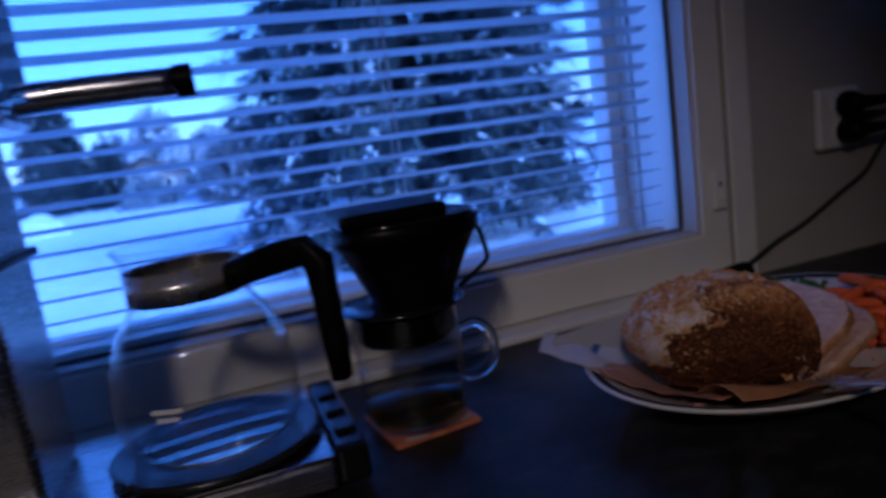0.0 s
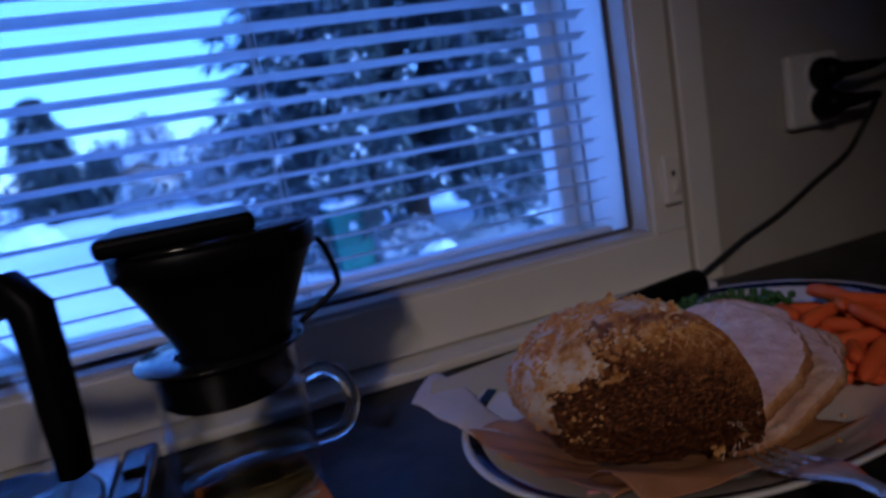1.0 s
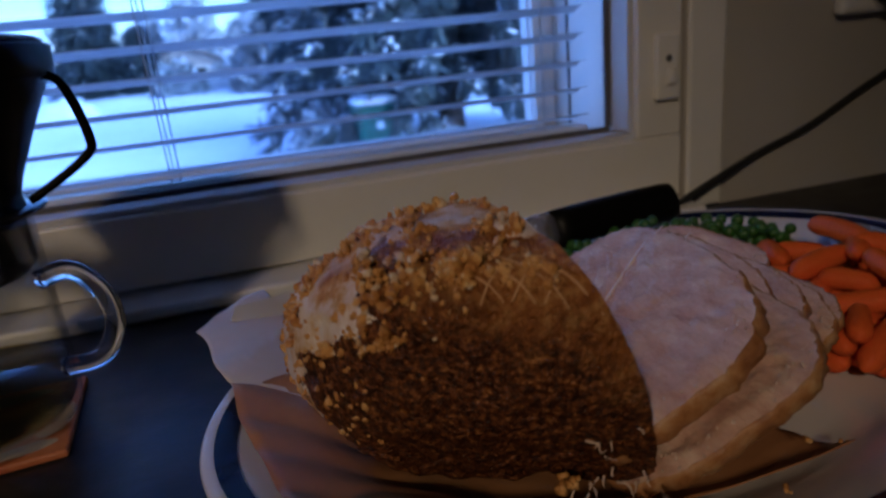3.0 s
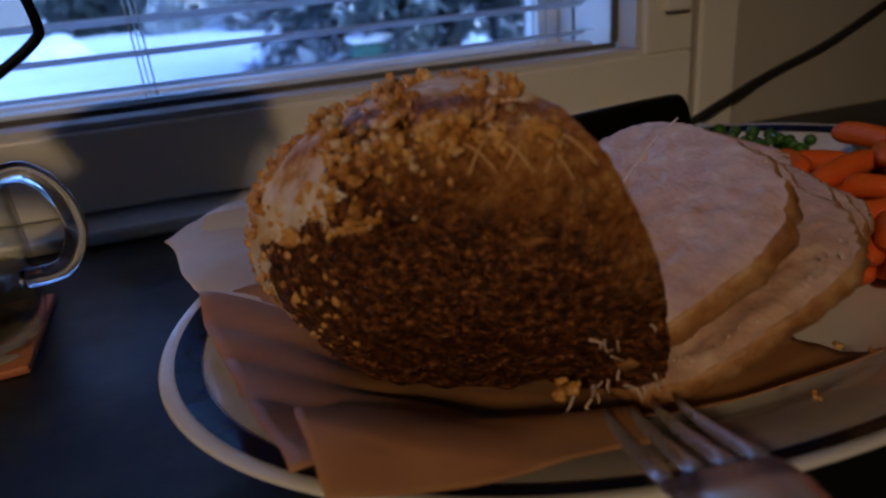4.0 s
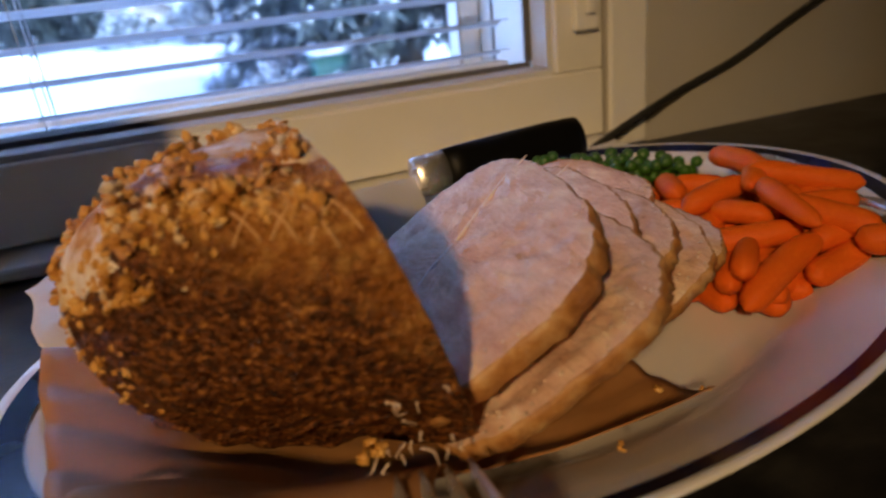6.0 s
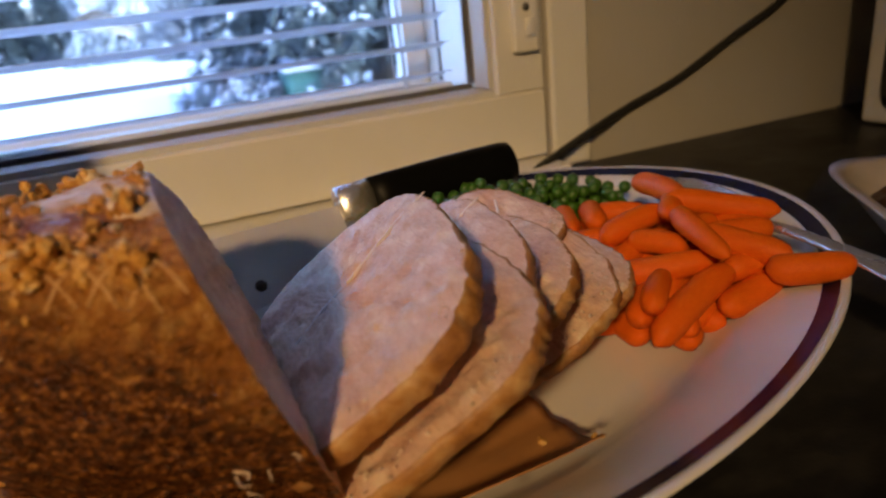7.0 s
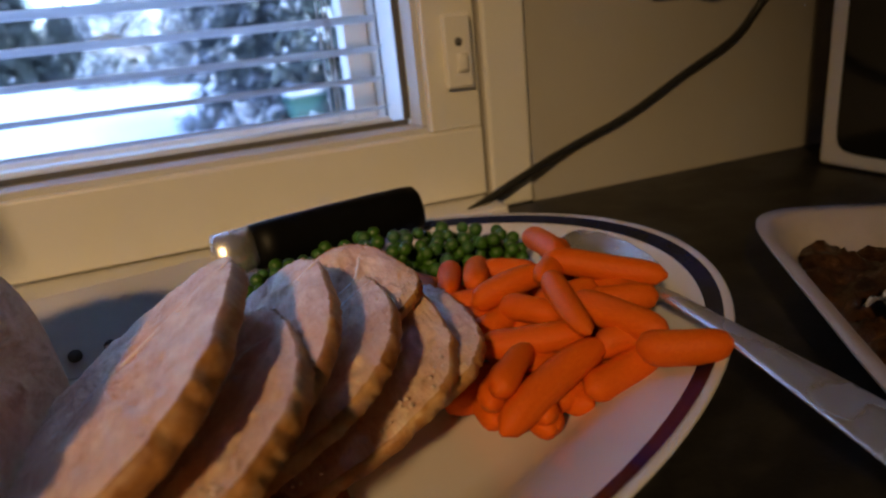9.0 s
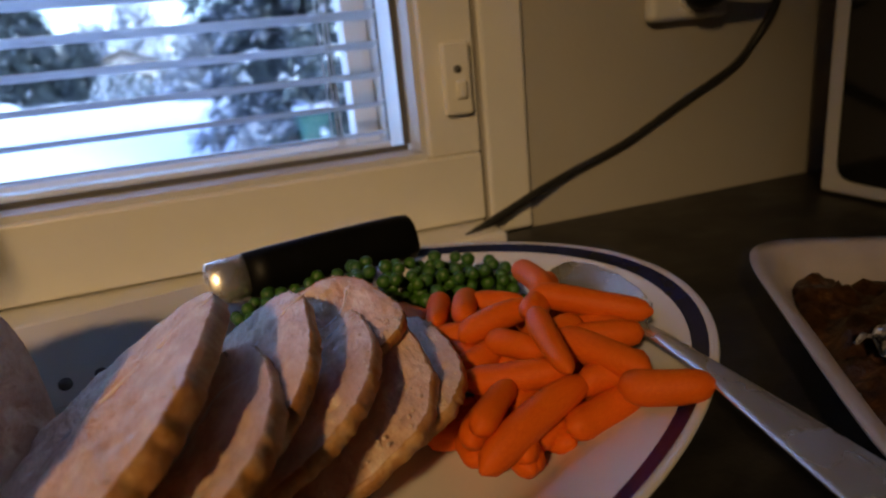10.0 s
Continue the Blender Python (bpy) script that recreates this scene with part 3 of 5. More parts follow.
for (x, y, z, hw, hh) in ((0.0130, 0.508, 1.068, 0.008, 0.010), (0.030, 0.494, 1.074, 0.008, 0.011), (0.050, 0.478, 1.080, 0.0080, 0.0115), (0.066, 0.465, 1.083, 0.0085, 0.011),
                          (0.0735, 0.459, 1.074, 0.0088, 0.010), (0.0745, 0.457, 1.050, 0.0088, 0.0085), (0.0750, 0.453, 1.020, 0.0085, 0.0080), (0.0752, 0.450, 0.992, 0.0075, 0.0065)):
    rings.append((Vector((x, y, z)), hw, hh))
pts = []
for i, (p, hw, hh) in enumerate(rings):
    d = (rings[min(i + 1, len(rings) - 1)][0] - rings[max(i - 1, 0)][0]).normalized()
    side = Vector((0.55, 0.83, 0)).normalized()
    up = side.cross(d).normalized()
    pts.append([p + side * hw * math.copysign(abs(math.cos(a)) ** 0.6, math.cos(a)) + up * hh * math.copysign(abs(math.sin(a)) ** 0.6, math.sin(a)) for a in [2 * math.pi * k / 24 for k in range(24)]])
part("handle", loft(pts, True, hb), black_plastic, carafe, "black plastic handle")
# the worn printed mark on the glass: plain bars
for k, (w, dz) in enumerate(((0.022, 0.0), (0.016, -0.006))):
    bar = bmesh.new()
    a0, half = radians(-112), w / 0.069 / 2
    rr = [[(CC[0] + 0.0699 * math.cos(a0 + t * half), CC[1] + 0.0699 * math.sin(a0 + t * half), 0.9416 + 0.048 + dz + h) for t in (-1, -0.5, 0, 0.5, 1)] for h in (0.0, 0.0035)]
    part("printed_bar", loft(rr, False, bar, closed=False), slat_mat, carafe, "faded white print")

# ---- coaster, mug and filter cone ----
MC = (0.150, 0.545)
coaster = thing("coaster", (MC[0] + 0.002, MC[1], COUNTER), "square orange printed coaster under the glass mug", "coaster")
cb = box((-0.040, -0.040, 0.0), (0.040, 0.042, 0.004), 0.0012)
bmesh.ops.transform(cb, matrix=pose(MC[0] + 0.002, MC[1], COUNTER + 0.0004, 0, 0, 6), verts=cb.verts)
part("board", cb, coaster_orange, coaster, "", False)
for (px_, py_, w, h, a) in ((0.02, -0.03, 0.030, 0.010, 8), (-0.02, -0.036, 0.022, 0.008, -12), (0.034, 0.0, 0.010, 0.030, 5), (0.0, 0.03, 0.05, 0.014, 2), (0.030, -0.016, 0.014, 0.010, 30)):
    pb = bmesh.new()
    bmesh.ops.create_circle(pb, cap_ends=True, radius=0.5, segments=14)
    bmesh.ops.transform(pb, matrix=pose(MC[0] + 0.002, MC[1], COUNTER + 0.0047, 0, 0, 6) @ pose(px_, py_, 0, 0, 0, a) @ Matrix.Diagonal((w, h, 1, 1)), verts=pb.verts)
    part("print", pb, coaster_print, coaster, "pale printed shape", False)

MZ = COUNTER + 0.0052
mug = thing("glass_mug", (MC[0], MC[1], MZ), "clear glass mug with pale tea-coloured liquid", "mug")
o = [(0.0001, 0.0), (0.040, 0.0), (0.0445, 0.003), (0.0465, 0.010), (0.047, 0.040), (0.0468, 0.100), (0.0472, 0.102)]
i_ = [(0.0456, 0.102), (0.0452, 0.100), (0.0452, 0.040), (0.0445, 0.011), (0.042, 0.006), (0.0001, 0.005)]
part("glass_body", lathe(o + i_, (MC[0], MC[1], MZ), 64), clear_glass, mug, "clear glass body")
hx = MC[0] + 0.0462
part("handle", tube([(hx, MC[1] - 0.008, MZ + 0.074), (hx + 0.014, MC[1] - 0.011, MZ + 0.077), (hx + 0.026, MC[1] - 0.014, MZ + 0.066), (hx + 0.028, MC[1] - 0.014, MZ + 0.048), (hx + 0.018, MC[1] - 0.012, MZ + 0.032), (hx, MC[1] - 0.009, MZ + 0.029)], 0.0046, 14), solid_glass, mug, "clear glass handle")
part("liquid", lathe([(0.0001, 0.0056), (0.0418, 0.0066), (0.0443, 0.0113), (0.0449, 0.026), (0.0001, 0.026)], (MC[0], MC[1], MZ), 48), tea_mat, mug, "pale yellow liquid")

CZ = MZ + 0.1025
cone = thing("filter_cone", (MC[0], MC[1], CZ), "black plastic coffee filter cone standing on glass mug", "filter cone")
part("flange", lathe([(0.030, 0.0), (0.053, 0.002), (0.0545, 0.0035), (0.053, 0.005), (0.030, 0.004)], (MC[0], MC[1], CZ + 0.0002), 64), black_gloss, cone, "glossy black flange")
part("skirt", lathe([(0.0435, 0.0), (0.0440, -0.022), (0.040, -0.026), (0.020, -0.026), (0.020, -0.001)], (MC[0], MC[1], CZ), 48), black_plastic, cone)
rings = []
for z, hx_, hy_, n in ((0.003, 0.0375, 0.037, 2.0), (0.010, 0.0365, 0.036, 2.0), (0.018, 0.0390, 0.037, 2.1), (0.040, 0.0490, 0.044, 2.3), (0.060, 0.0590, 0.051, 2.4), (0.0615, 0.0625, 0.054, 2.4), (0.0740, 0.0635, 0.055, 2.4), (0.0750, 0.0625, 0.054, 2.4)):
    rings.append(oval(MC[0] + 0.010, MC[1] - 0.004, CZ + z, hx_, hy_, n))
part("body", loft(rings), black_plastic, cone)
lid = part("lid", loft([oval(MC[0] + 0.010, MC[1] - 0.004, CZ + z, h, h * 0.86, 2.4) for z, h in ((0.0752, 0.060), (0.0770, 0.061), (0.0785, 0.058))]), black_gloss, cone, "glossy black lid")
sb = box((MC[0] - 0.052, MC[1] - 0.050, CZ + 0.0786), (MC[0] + 0.036, MC[1] + 0.040, CZ + 0.0900), 0.004, segments=3)
part("lid_hopper", sb, black_plastic, cone, "", False)
part("drip_lever", tube([(MC[0] + 0.066, MC[1] - 0.006, CZ + 0.062), (MC[0] + 0.076, MC[1] - 0.006, CZ + 0.058), (MC[0] + 0.082, MC[1] - 0.006, CZ + 0.034), (MC[0] + 0.078, MC[1] - 0.006, CZ + 0.024), (MC[0] + 0.052, MC[1] - 0.006, CZ + 0.008)], 0.0021, 10), black_plastic, cone, "bent wire drip lever")

# ---- the serving platter ----
PX, PY, PA, PB, PT = 0.461, 0.451, 0.1985, 0.1333, 0.282
platter = thing("serving_platter", (PX, PY, COUNTER), "oval white china platter with a navy band on its rim", "platter")
top_prof = [(0.0001, 0.0135), (0.58, 0.0135), (0.66, 0.0150), (0.72, 0.0205), (0.78, 0.0270), (0.90, 0.0345), (0.975, 0.0392), (0.995, 0.0402), (1.0, 0.0392)]
under = [(0.985, 0.0362), (0.90, 0.0300), (0.76, 0.0205), (0.66, 0.0085), (0.60, 0.0070), (0.59, 0.0004), (0.56, 0.0004), (0.55, 0.0070), (0.0001, 0.0075)]
part("dish", lathe(top_prof + under, (PX, PY, COUNTER), 120, PA, PB, PT), china, platter)


def rim_z(r):
    """Height of the platter's upper face over the worktop at the share r of its radius."""
    for (r0, z0), (r1, z1) in zip(top_prof, top_prof[1:]):
        if r0 <= r <= r1:
            return z0 + (z1 - z0) * (r - r0) / (r1 - r0)
    return top_prof[-1][1]


def ring_band(name, r0, r1, mat, label):
    steps = [r0 + (r1 - r0) * k / 3 for k in range(4)]
    pr = [(r, rim_z(r) + 0.0005) for r in steps]
    return part(name, lathe(pr, (PX, PY, COUNTER), 120, PA, PB, PT), mat, platter, label)


ring_band("rim_band", 0.938, 0.976, navy_glaze, "dark navy glazed band")


def share(x, y):
    dx, dy = x - PX, y - PY
    c, s = math.cos(PT), math.sin(PT)
    return math.hypot((dx * c + dy * s) / PA, (-dx * s + dy * c) / PB)


def plate_z(x, y):
    r = share(x, y)
    return COUNTER + (rim_z(r) if r < 1 else 0.040)


# painted pink sprigs on the rim
for a0, a1, r0, r1 in ((3.42, 3.50, 0.885, 0.74), (3.62, 3.66, 0.80, 0.73), (3.30, 3.33, 0.82, 0.76)):
    line = []
    for k in range(5):
        a, r = a0 + (a1 - a0) * k / 4, r0 + (r1 - r0) * k / 4
        x, y = r * PA * math.cos(a), r * PB * math.sin(a)
        line.append((PX + x * math.cos(PT) - y * math.sin(PT), PY + x * math.sin(PT) + y * math.cos(PT), COUNTER + rim_z(r) + 0.0002))
    part("painted_sprig", tube(line, [0.0012, 0.0016, 0.0013, 0.001, 0.0006], 8, smooth=3), pink_glaze, platter, "faded pink painted stroke")


# ---- baking paper under the roast ----
def sheet(corners, nu, nv, lift, wrinkle, seed, thickness=0.0004):
    """A crinkled sheet over the platter between four corners (x, y)."""
    bm = bmesh.new()
    a, b, c, d = [Vector((*p, 0)) for p in corners]
    grid = []
    for i in range(nu + 1):
        u = i / nu
        row = []
        for j in range(nv + 1):
            v = j / nv
            p = (a * (1 - u) + b * u) * (1 - v) + (d * (1 - u) + c * u) * v
            p.x += 0.004 * noise.noise(Vector((p.x * 30 + seed, p.y * 30, 1.0)))
            p.y += 0.004 * noise.noise(Vector((p.x * 30, p.y * 30 + seed, 5.0)))
            z = plate_z(p.x, p.y) + lift(u, v) + wrinkle * abs(noise.noise(Vector((p.x * 22 + seed, p.y * 40, seed)))) + 0.0011
            row.append(bm.verts.new((p.x, p.y, z)))
        grid.append(row)
    for i in range(nu):
        for j in range(nv):
            bm.faces.new((grid[i][j], grid[i + 1][j], grid[i + 1][j + 1], grid[i][j + 1]))
    bmesh.ops.recalc_face_normals(bm, faces=bm.faces)
    if sum(f.normal.z for f in bm.faces) < 0:
        bmesh.ops.reverse_faces(bm, faces=bm.faces)
    bmesh.ops.solidify(bm, geom=bm.faces[:], thickness=-thickness)
    return bm


paper = thing("baking_paper", (0.36, 0.42, COUNTER + 0.03), "crumpled brown baking paper spread under the roast", "paper")
part("sheet", sheet(((0.277, 0.458), (0.302, 0.340), (0.472, 0.347), (0.470, 0.520)), 46, 46, lambda u, v: 0.003 * (1 - v) ** 2 + 0.005 * u * u, 0.006, 3.1), paper_mat, paper)
part("front_flap", sheet(((0.306, 0.370), (0.309, 0.326), (0.376, 0.319), (0.388, 0.346)), 36, 30, lambda u, v: 0.0085 + 0.006 * math.sin(3.1 * u) * (1 - 0.5 * v), 0.0045, 7.7), paper_mat, paper, "folded front flap")
part("side_flap", sheet(((0.261, 0.515), (0.279, 0.452), (0.312, 0.450), (0.292, 0.560)), 26, 22, lambda u, v: 0.001 + 0.005 * (1 - u) * (0.5 + 0.5 * math.sin(2.6 * v + 0.4)), 0.003, 1.3), paper_pale, paper, "pale turned-up corner")

# ---- the roast ----
roast = thing("roast_turkey", (0.335, 0.42, 0.925), "browned boneless roast with crumbly golden crust, partly sliced", "roast meat")
R_C = Vector((0.352, 0.420, 0.0))
# plan of the whole joint before carving: an upright front, a blunt end and a rounded back
PLAN = [Vector((x, y, 0)) for x, y in ((0.440, 0.318), (0.389, 0.336), (0.354, 0.349), (0.326, 0.366), (0.309, 0.386), (0.301, 0.414),
                                       (0.304, 0.442), (0.318, 0.466), (0.344, 0.482), (0.385, 0.488), (0.440, 0.480), (0.470, 0.405))]
# section: height and share of the plan's width, from the underside to the crown
SECTION = [(0.9320, 0.0), (0.9330, 0.56), (0.9400, 0.70), (0.9500, 0.80), (0.9620, 0.925), (0.9760, 0.990), (0.9900, 1.0),
           (1.0000, 0.980), (1.0065, 0.940), (1.0105, 0.875), (1.0135, 0.77), (1.0155, 0.58), (1.0165, 0.30), (1.0165, 0.0)]
CUT_AT, CUT_N = Vector((0.3875, 0.336, 0.979)), Vector((1.0, 0.07, 0.31)).normalized()


def blend4(p, t):
    return 0.5 * (2 * p[1] + (p[2] - p[0]) * t + (2 * p[0] - 5 * p[1] + 4 * p[2] - p[3]) * t * t + (3 * p[1] - p[0] - 3 * p[2] + p[3]) * t ** 3)


def plan_at(u):
    n = len(PLAN)
    k = int(u * n) % n
    return blend4([PLAN[(k + j - 1) % n] for j in range(4)], u * n - int(u * n))


def section_at(v):
    n = len(SECTION) - 1
    k = min(int(v * n), n - 1)
    z, w = blend4([Vector(SECTION[min(max(k + j - 1, 0), n)]) for j in range(4)], v * n - k)
    return z, max(w, 0.0)


def roast_point(u, v, rough=True):
    """u: round the plan from the cut's front corner; v: 0 at the underside, 1 at the crown."""
    q = plan_at(u)
    z, w = section_at(v)
    p = R_C + (q - R_C) * w
    sag = max(0.0, 0.345 - p.x) / 0.040          # the closed end lies lower
    p.z = z - (0.017 * sag ** 1.3 + 0.32 * max(0.0, p.y - 0.400)) * min(1.0, max(0.0, (z - 0.94) / 0.07))
    if rough:
        out = ((q - R_C).normalized() * max(0.15, w) + Vector((0, 0, (z - 0.975) * 14))).normalized()
        crown = min(1.0, max(0.0, (p.z - 0.998) / 0.010))
        low = min(1.0, max(0.0, (0.962 - p.z) / 0.012))
        amount = 0.0020 * noise.noise(p * 38) + 0.0009 * noise.noise(p * 110) + 0.0004 * noise.noise(p * 230)
        amount += (crown + low) * (0.0018 * noise.noise(p * 90) + 0.0008 * noise.noise(p * 190))
        # shallow creases pressed by the net near the carved end
        if p.x > 0.355 and p.y < 0.37 and p.z < 1.008:
            f = min(1.0, (p.x - 0.355) / 0.012)
            amount -= 0.0006 * f * (max(0.0, math.sin(p.z * 900 + 3 * noise.noise(p * 60))) ** 10 + max(0.0, math.sin(p.x * 760 + 3 * noise.noise(p * 50))) ** 10)
        p += out * amount
        p.z = max(p.z, 0.9295)
    return p


NU, NV = 460, 150
bm = bmesh.new()
grid = [[bm.verts.new(roast_point(j / NU, i / NV)) for j in range(NU)] for i in range(1, NV)]
for i in range(len(grid) - 1):
    for j in range(NU):
        bm.faces.new((grid[i][j], grid[i][(j + 1) % NU], grid[i + 1][(j + 1) % NU], grid[i + 1][j]))
bm.faces.new(grid[0][::-1])
bm.faces.new(grid[-1])
bmesh.ops.bisect_plane(bm, geom=bm.verts[:] + bm.edges[:] + bm.faces[:], plane_co=CUT_AT, plane_no=CUT_N, clear_outer=True)
bmesh.ops.recalc_face_normals(bm, faces=bm.faces)
for f in bm.faces:
    c = f.calc_center_median()
    w = 0.007 * noise.noise(c * 60) + 0.006 * noise.noise(c * 150) + 0.003 * noise.noise(c * 420)
    front = c.y - (0.352 - 0.46 * (c.x - 0.354))         # depth behind the front wall
    top = 0.9995 + 0.08 * (c.x - 0.345) - 0.5 * max(0.0, 0.33 - c.x)
    if c.z + w < top and front + w < 0.026 and c.x + w > 0.307:
        f.material_index = 0
    elif front + w < 0.030 and c.x + 0.5 * w > 0.326 and c.z < 1.0155 + 0.5 * w:
        f.material_index = 0
    else:
        f.material_index = 0 if c.z < 0.952 else 1
loop = [e for e in bm.edges if e.is_boundary]
rim, v = [], loop[0].verts[0]
start, last = v, None
while True:
    rim.append(v.co.copy())
    e = next(e for e in v.link_edges if e.is_boundary and e is not last)
    v, last = e.other_vert(v), e
    if v is start or len(rim) > 4000:
        break
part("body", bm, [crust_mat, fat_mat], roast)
# the cut face, slightly hollow and ragged
bm = bmesh.new()
mid = sum(rim, Vector()) / len(rim)
rings = []
for k in range(1, 31):
    t = k / 30
    ring = []
    for p in rim:
        q = mid.lerp(p, t)
        ring.append(q + CUT_N * (0.0006 + fuzz(q, 70, 0.0014) + fuzz(Vector((q.x, q.y * 0.4, q.z)), 380, 0.0007)) * (1 - t ** 8))
    rings.append(ring)
loft(rings, False, bm)
bm.verts.ensure_lookup_table()
bm.faces.new([bm.verts[j] for j in range(len(rim))])
part("cut_face", bm, flesh_mat, roast, "pale pink cut face")


PLAN_FINE = sorted((math.atan2(d.y, d.x), k / 900, d.length) for k, d in ((k, plan_at(k / 900) - R_C) for k in range(900)))
FINE_A, FINE_U, FINE_R = [[row[j] for row in PLAN_FINE] for j in range(3)]


def on_roast(x, y):
    """The upper skin over a place of the plan."""
    dx, dy = x - R_C.x, y - R_C.y
    k = int(np.searchsorted(FINE_A, math.atan2(dy, dx))) % 900
    share_ = min(1.0, math.hypot(dx, dy) / FINE_R[k])
    lo, hi = 0.5, 1.0
    for _ in range(18):
        m_ = (lo + hi) / 2
        lo, hi = (m_, hi) if section_at(m_)[1] > share_ else (lo, m_)
    return FINE_U[k], lo


# crumbs of crust in loose heaps: on the crown, round the closed end and along the upper edge of the front
rng = random.Random(5)
gold, pale = bmesh.new(), bmesh.new()
heaps = []
for k in range(190):
    x, y = rng.uniform(0.300, 0.384), rng.uniform(0.356, 0.480)
    if noise.noise(Vector((x * 60, y * 60, 3))) > -0.12:
        heaps.append((x, y, rng.uniform(0.0020, 0.0050), rng.randint(7, 20)))
for k in range(30):
    x = rng.uniform(0.322, 0.382)
    heaps.append((x, 0.3575 - 0.44 * (x - 0.354) + rng.gauss(0, 0.0018), rng.uniform(0.0012, 0.0030), rng.randint(3, 9)))
for x, y, r, n in ((0.352, 0.434, 0.0022, 34), (0.345, 0.430, 0.0045, 40), (0.366, 0.425, 0.0050, 46), (0.372, 0.400, 0.0040, 30), (0.331, 0.420, 0.0045, 36), (0.316, 0.420, 0.0040, 30), (0.349, 0.362, 0.0050, 44), (0.340, 0.368, 0.0040, 30)):
    heaps.append((x, y, r, n))
for x, y, r, n in heaps:
    for k in range(n):
        dx, dy = rng.gauss(0, r * 0.6), rng.gauss(0, r * 0.6)
        u, v = on_roast(x + dx, y + dy)
        p = roast_point(u, v)
        if (p - CUT_AT).dot(CUT_N) > -0.0015:
            continue
        size = rng.uniform(0.0005, 0.0015) * (1.5 if rng.random() < 0.12 else 1.0)
        lift = size * rng.uniform(0.0, 1.2) + 0.0045 * max(0.0, 1 - math.hypot(dx, dy) / r) * (n > 12) * rng.random()
        clump(pale if rng.random() < 0.18 else gold, p + Vector((0, -0.2, 1)) * lift, size, rng)
for k in range(170):
    p = roast_point(rng.uniform(0.26, 0.60), rng.uniform(0.24, 0.62))
    clump(gold, p, rng.uniform(0.0006, 0.0016), rng)
peg = roast_point(*on_roast(0.352, 0.430))
for k in range(26):
    clump(gold, peg + Vector((rng.gauss(0, 0.0010), rng.gauss(0, 0.0010), 0.0060 * k / 26 - 0.0006)), rng.uniform(0.0009, 0.0015), rng)
tagged(part("crust_crumble", gold, crumb_mat, roast, "golden crumbly bits of crust", False), kind="stuff")
tagged(part("pale_crumble", pale, pale_crumb_mat, roast, "pale crumbs of fat and crust", False), kind="stuff")
# netting marks left on the skin, a lattice of pale lines
for k in range(5):
    for tilt in (-1, 1):
        line = []
        for m in range(6):
            x = 0.350 + 0.0075 * k + tilt * 0.0026 * (m - 2.5)
            u, v = on_roast(x, 0.3515 - 0.44 * (x - 0.354) + 0.0024 * m)
            p = roast_point(u, v) - Vector((0, 0, 0.00006))
            if (p - CUT_AT).dot(CUT_N) < -0.001:
                line.append(p)
        if len(line) < 3:
            continue
        part("net_mark", tube(line, 0.00034, 6, smooth=2), net_mat, roast, "pale line pressed by the net")
# torn flaps of skin along the foot of the roast
for u, v, l, r in ((0.115, 0.245, 0.011, 0.0011), (0.150, 0.235, 0.006, 0.0008), (0.215, 0.215, 0.007, 0.0008), (0.290, 0.225, 0.010, 0.0012)):
    p = roast_point(u, v)
    along = (roast_point(u + 0.02, v) - p).normalized()
    d = Vector((p.x - R_C.x, p.y - R_C.y, 0)).normalized()
    line = [p - d * 0.002 - along * l, p + d * 0.0008 - along * l * 0.3 + Vector((0, 0, 0.0008)), p + d * 0.0010 + along * l * 0.4 - Vector((0, 0, 0.0010)), p + along * l - Vector((0, 0, 0.0030))]
    part("torn_flap", tube(line, [r * 0.4, r, r * 0.9, r * 0.3], 8, smooth=4), crust_mat, roast, "torn flap of browned skin")
# torn strands at the foot of the cut
for k in range(16):
    x, y, z = 0.3845 + rng.gauss(0, 0.0055), 0.3425 + rng.gauss(0, 0.003), 0.953 + rng.uniform(-0.006, 0.012)
    if k % 3 == 0:
        x, y, z = 0.378 + rng.gauss(0, 0.005), 0.345 + rng.gauss(0, 0.002), 0.9475 + rng.uniform(-0.002, 0.004)
    l = rng.uniform(0.002, 0.006)
    d = Vector((rng.gauss(0.2, 0.5), rng.gauss(-0.3, 0.3), rng.gauss(-0.9, 0.4))).normalized() * l
    p = Vector((x, y, z))
    part("meat_strand", tube([p, p + d * 0.5 + Vector((rng.gauss(0, 0.0012), 0, rng.gauss(0, 0.001))), p + d], [0.0003, rng.uniform(0.00015, 0.0004), 0.0001], 7, smooth=3), strand_mat, roast, "pale torn meat strand")


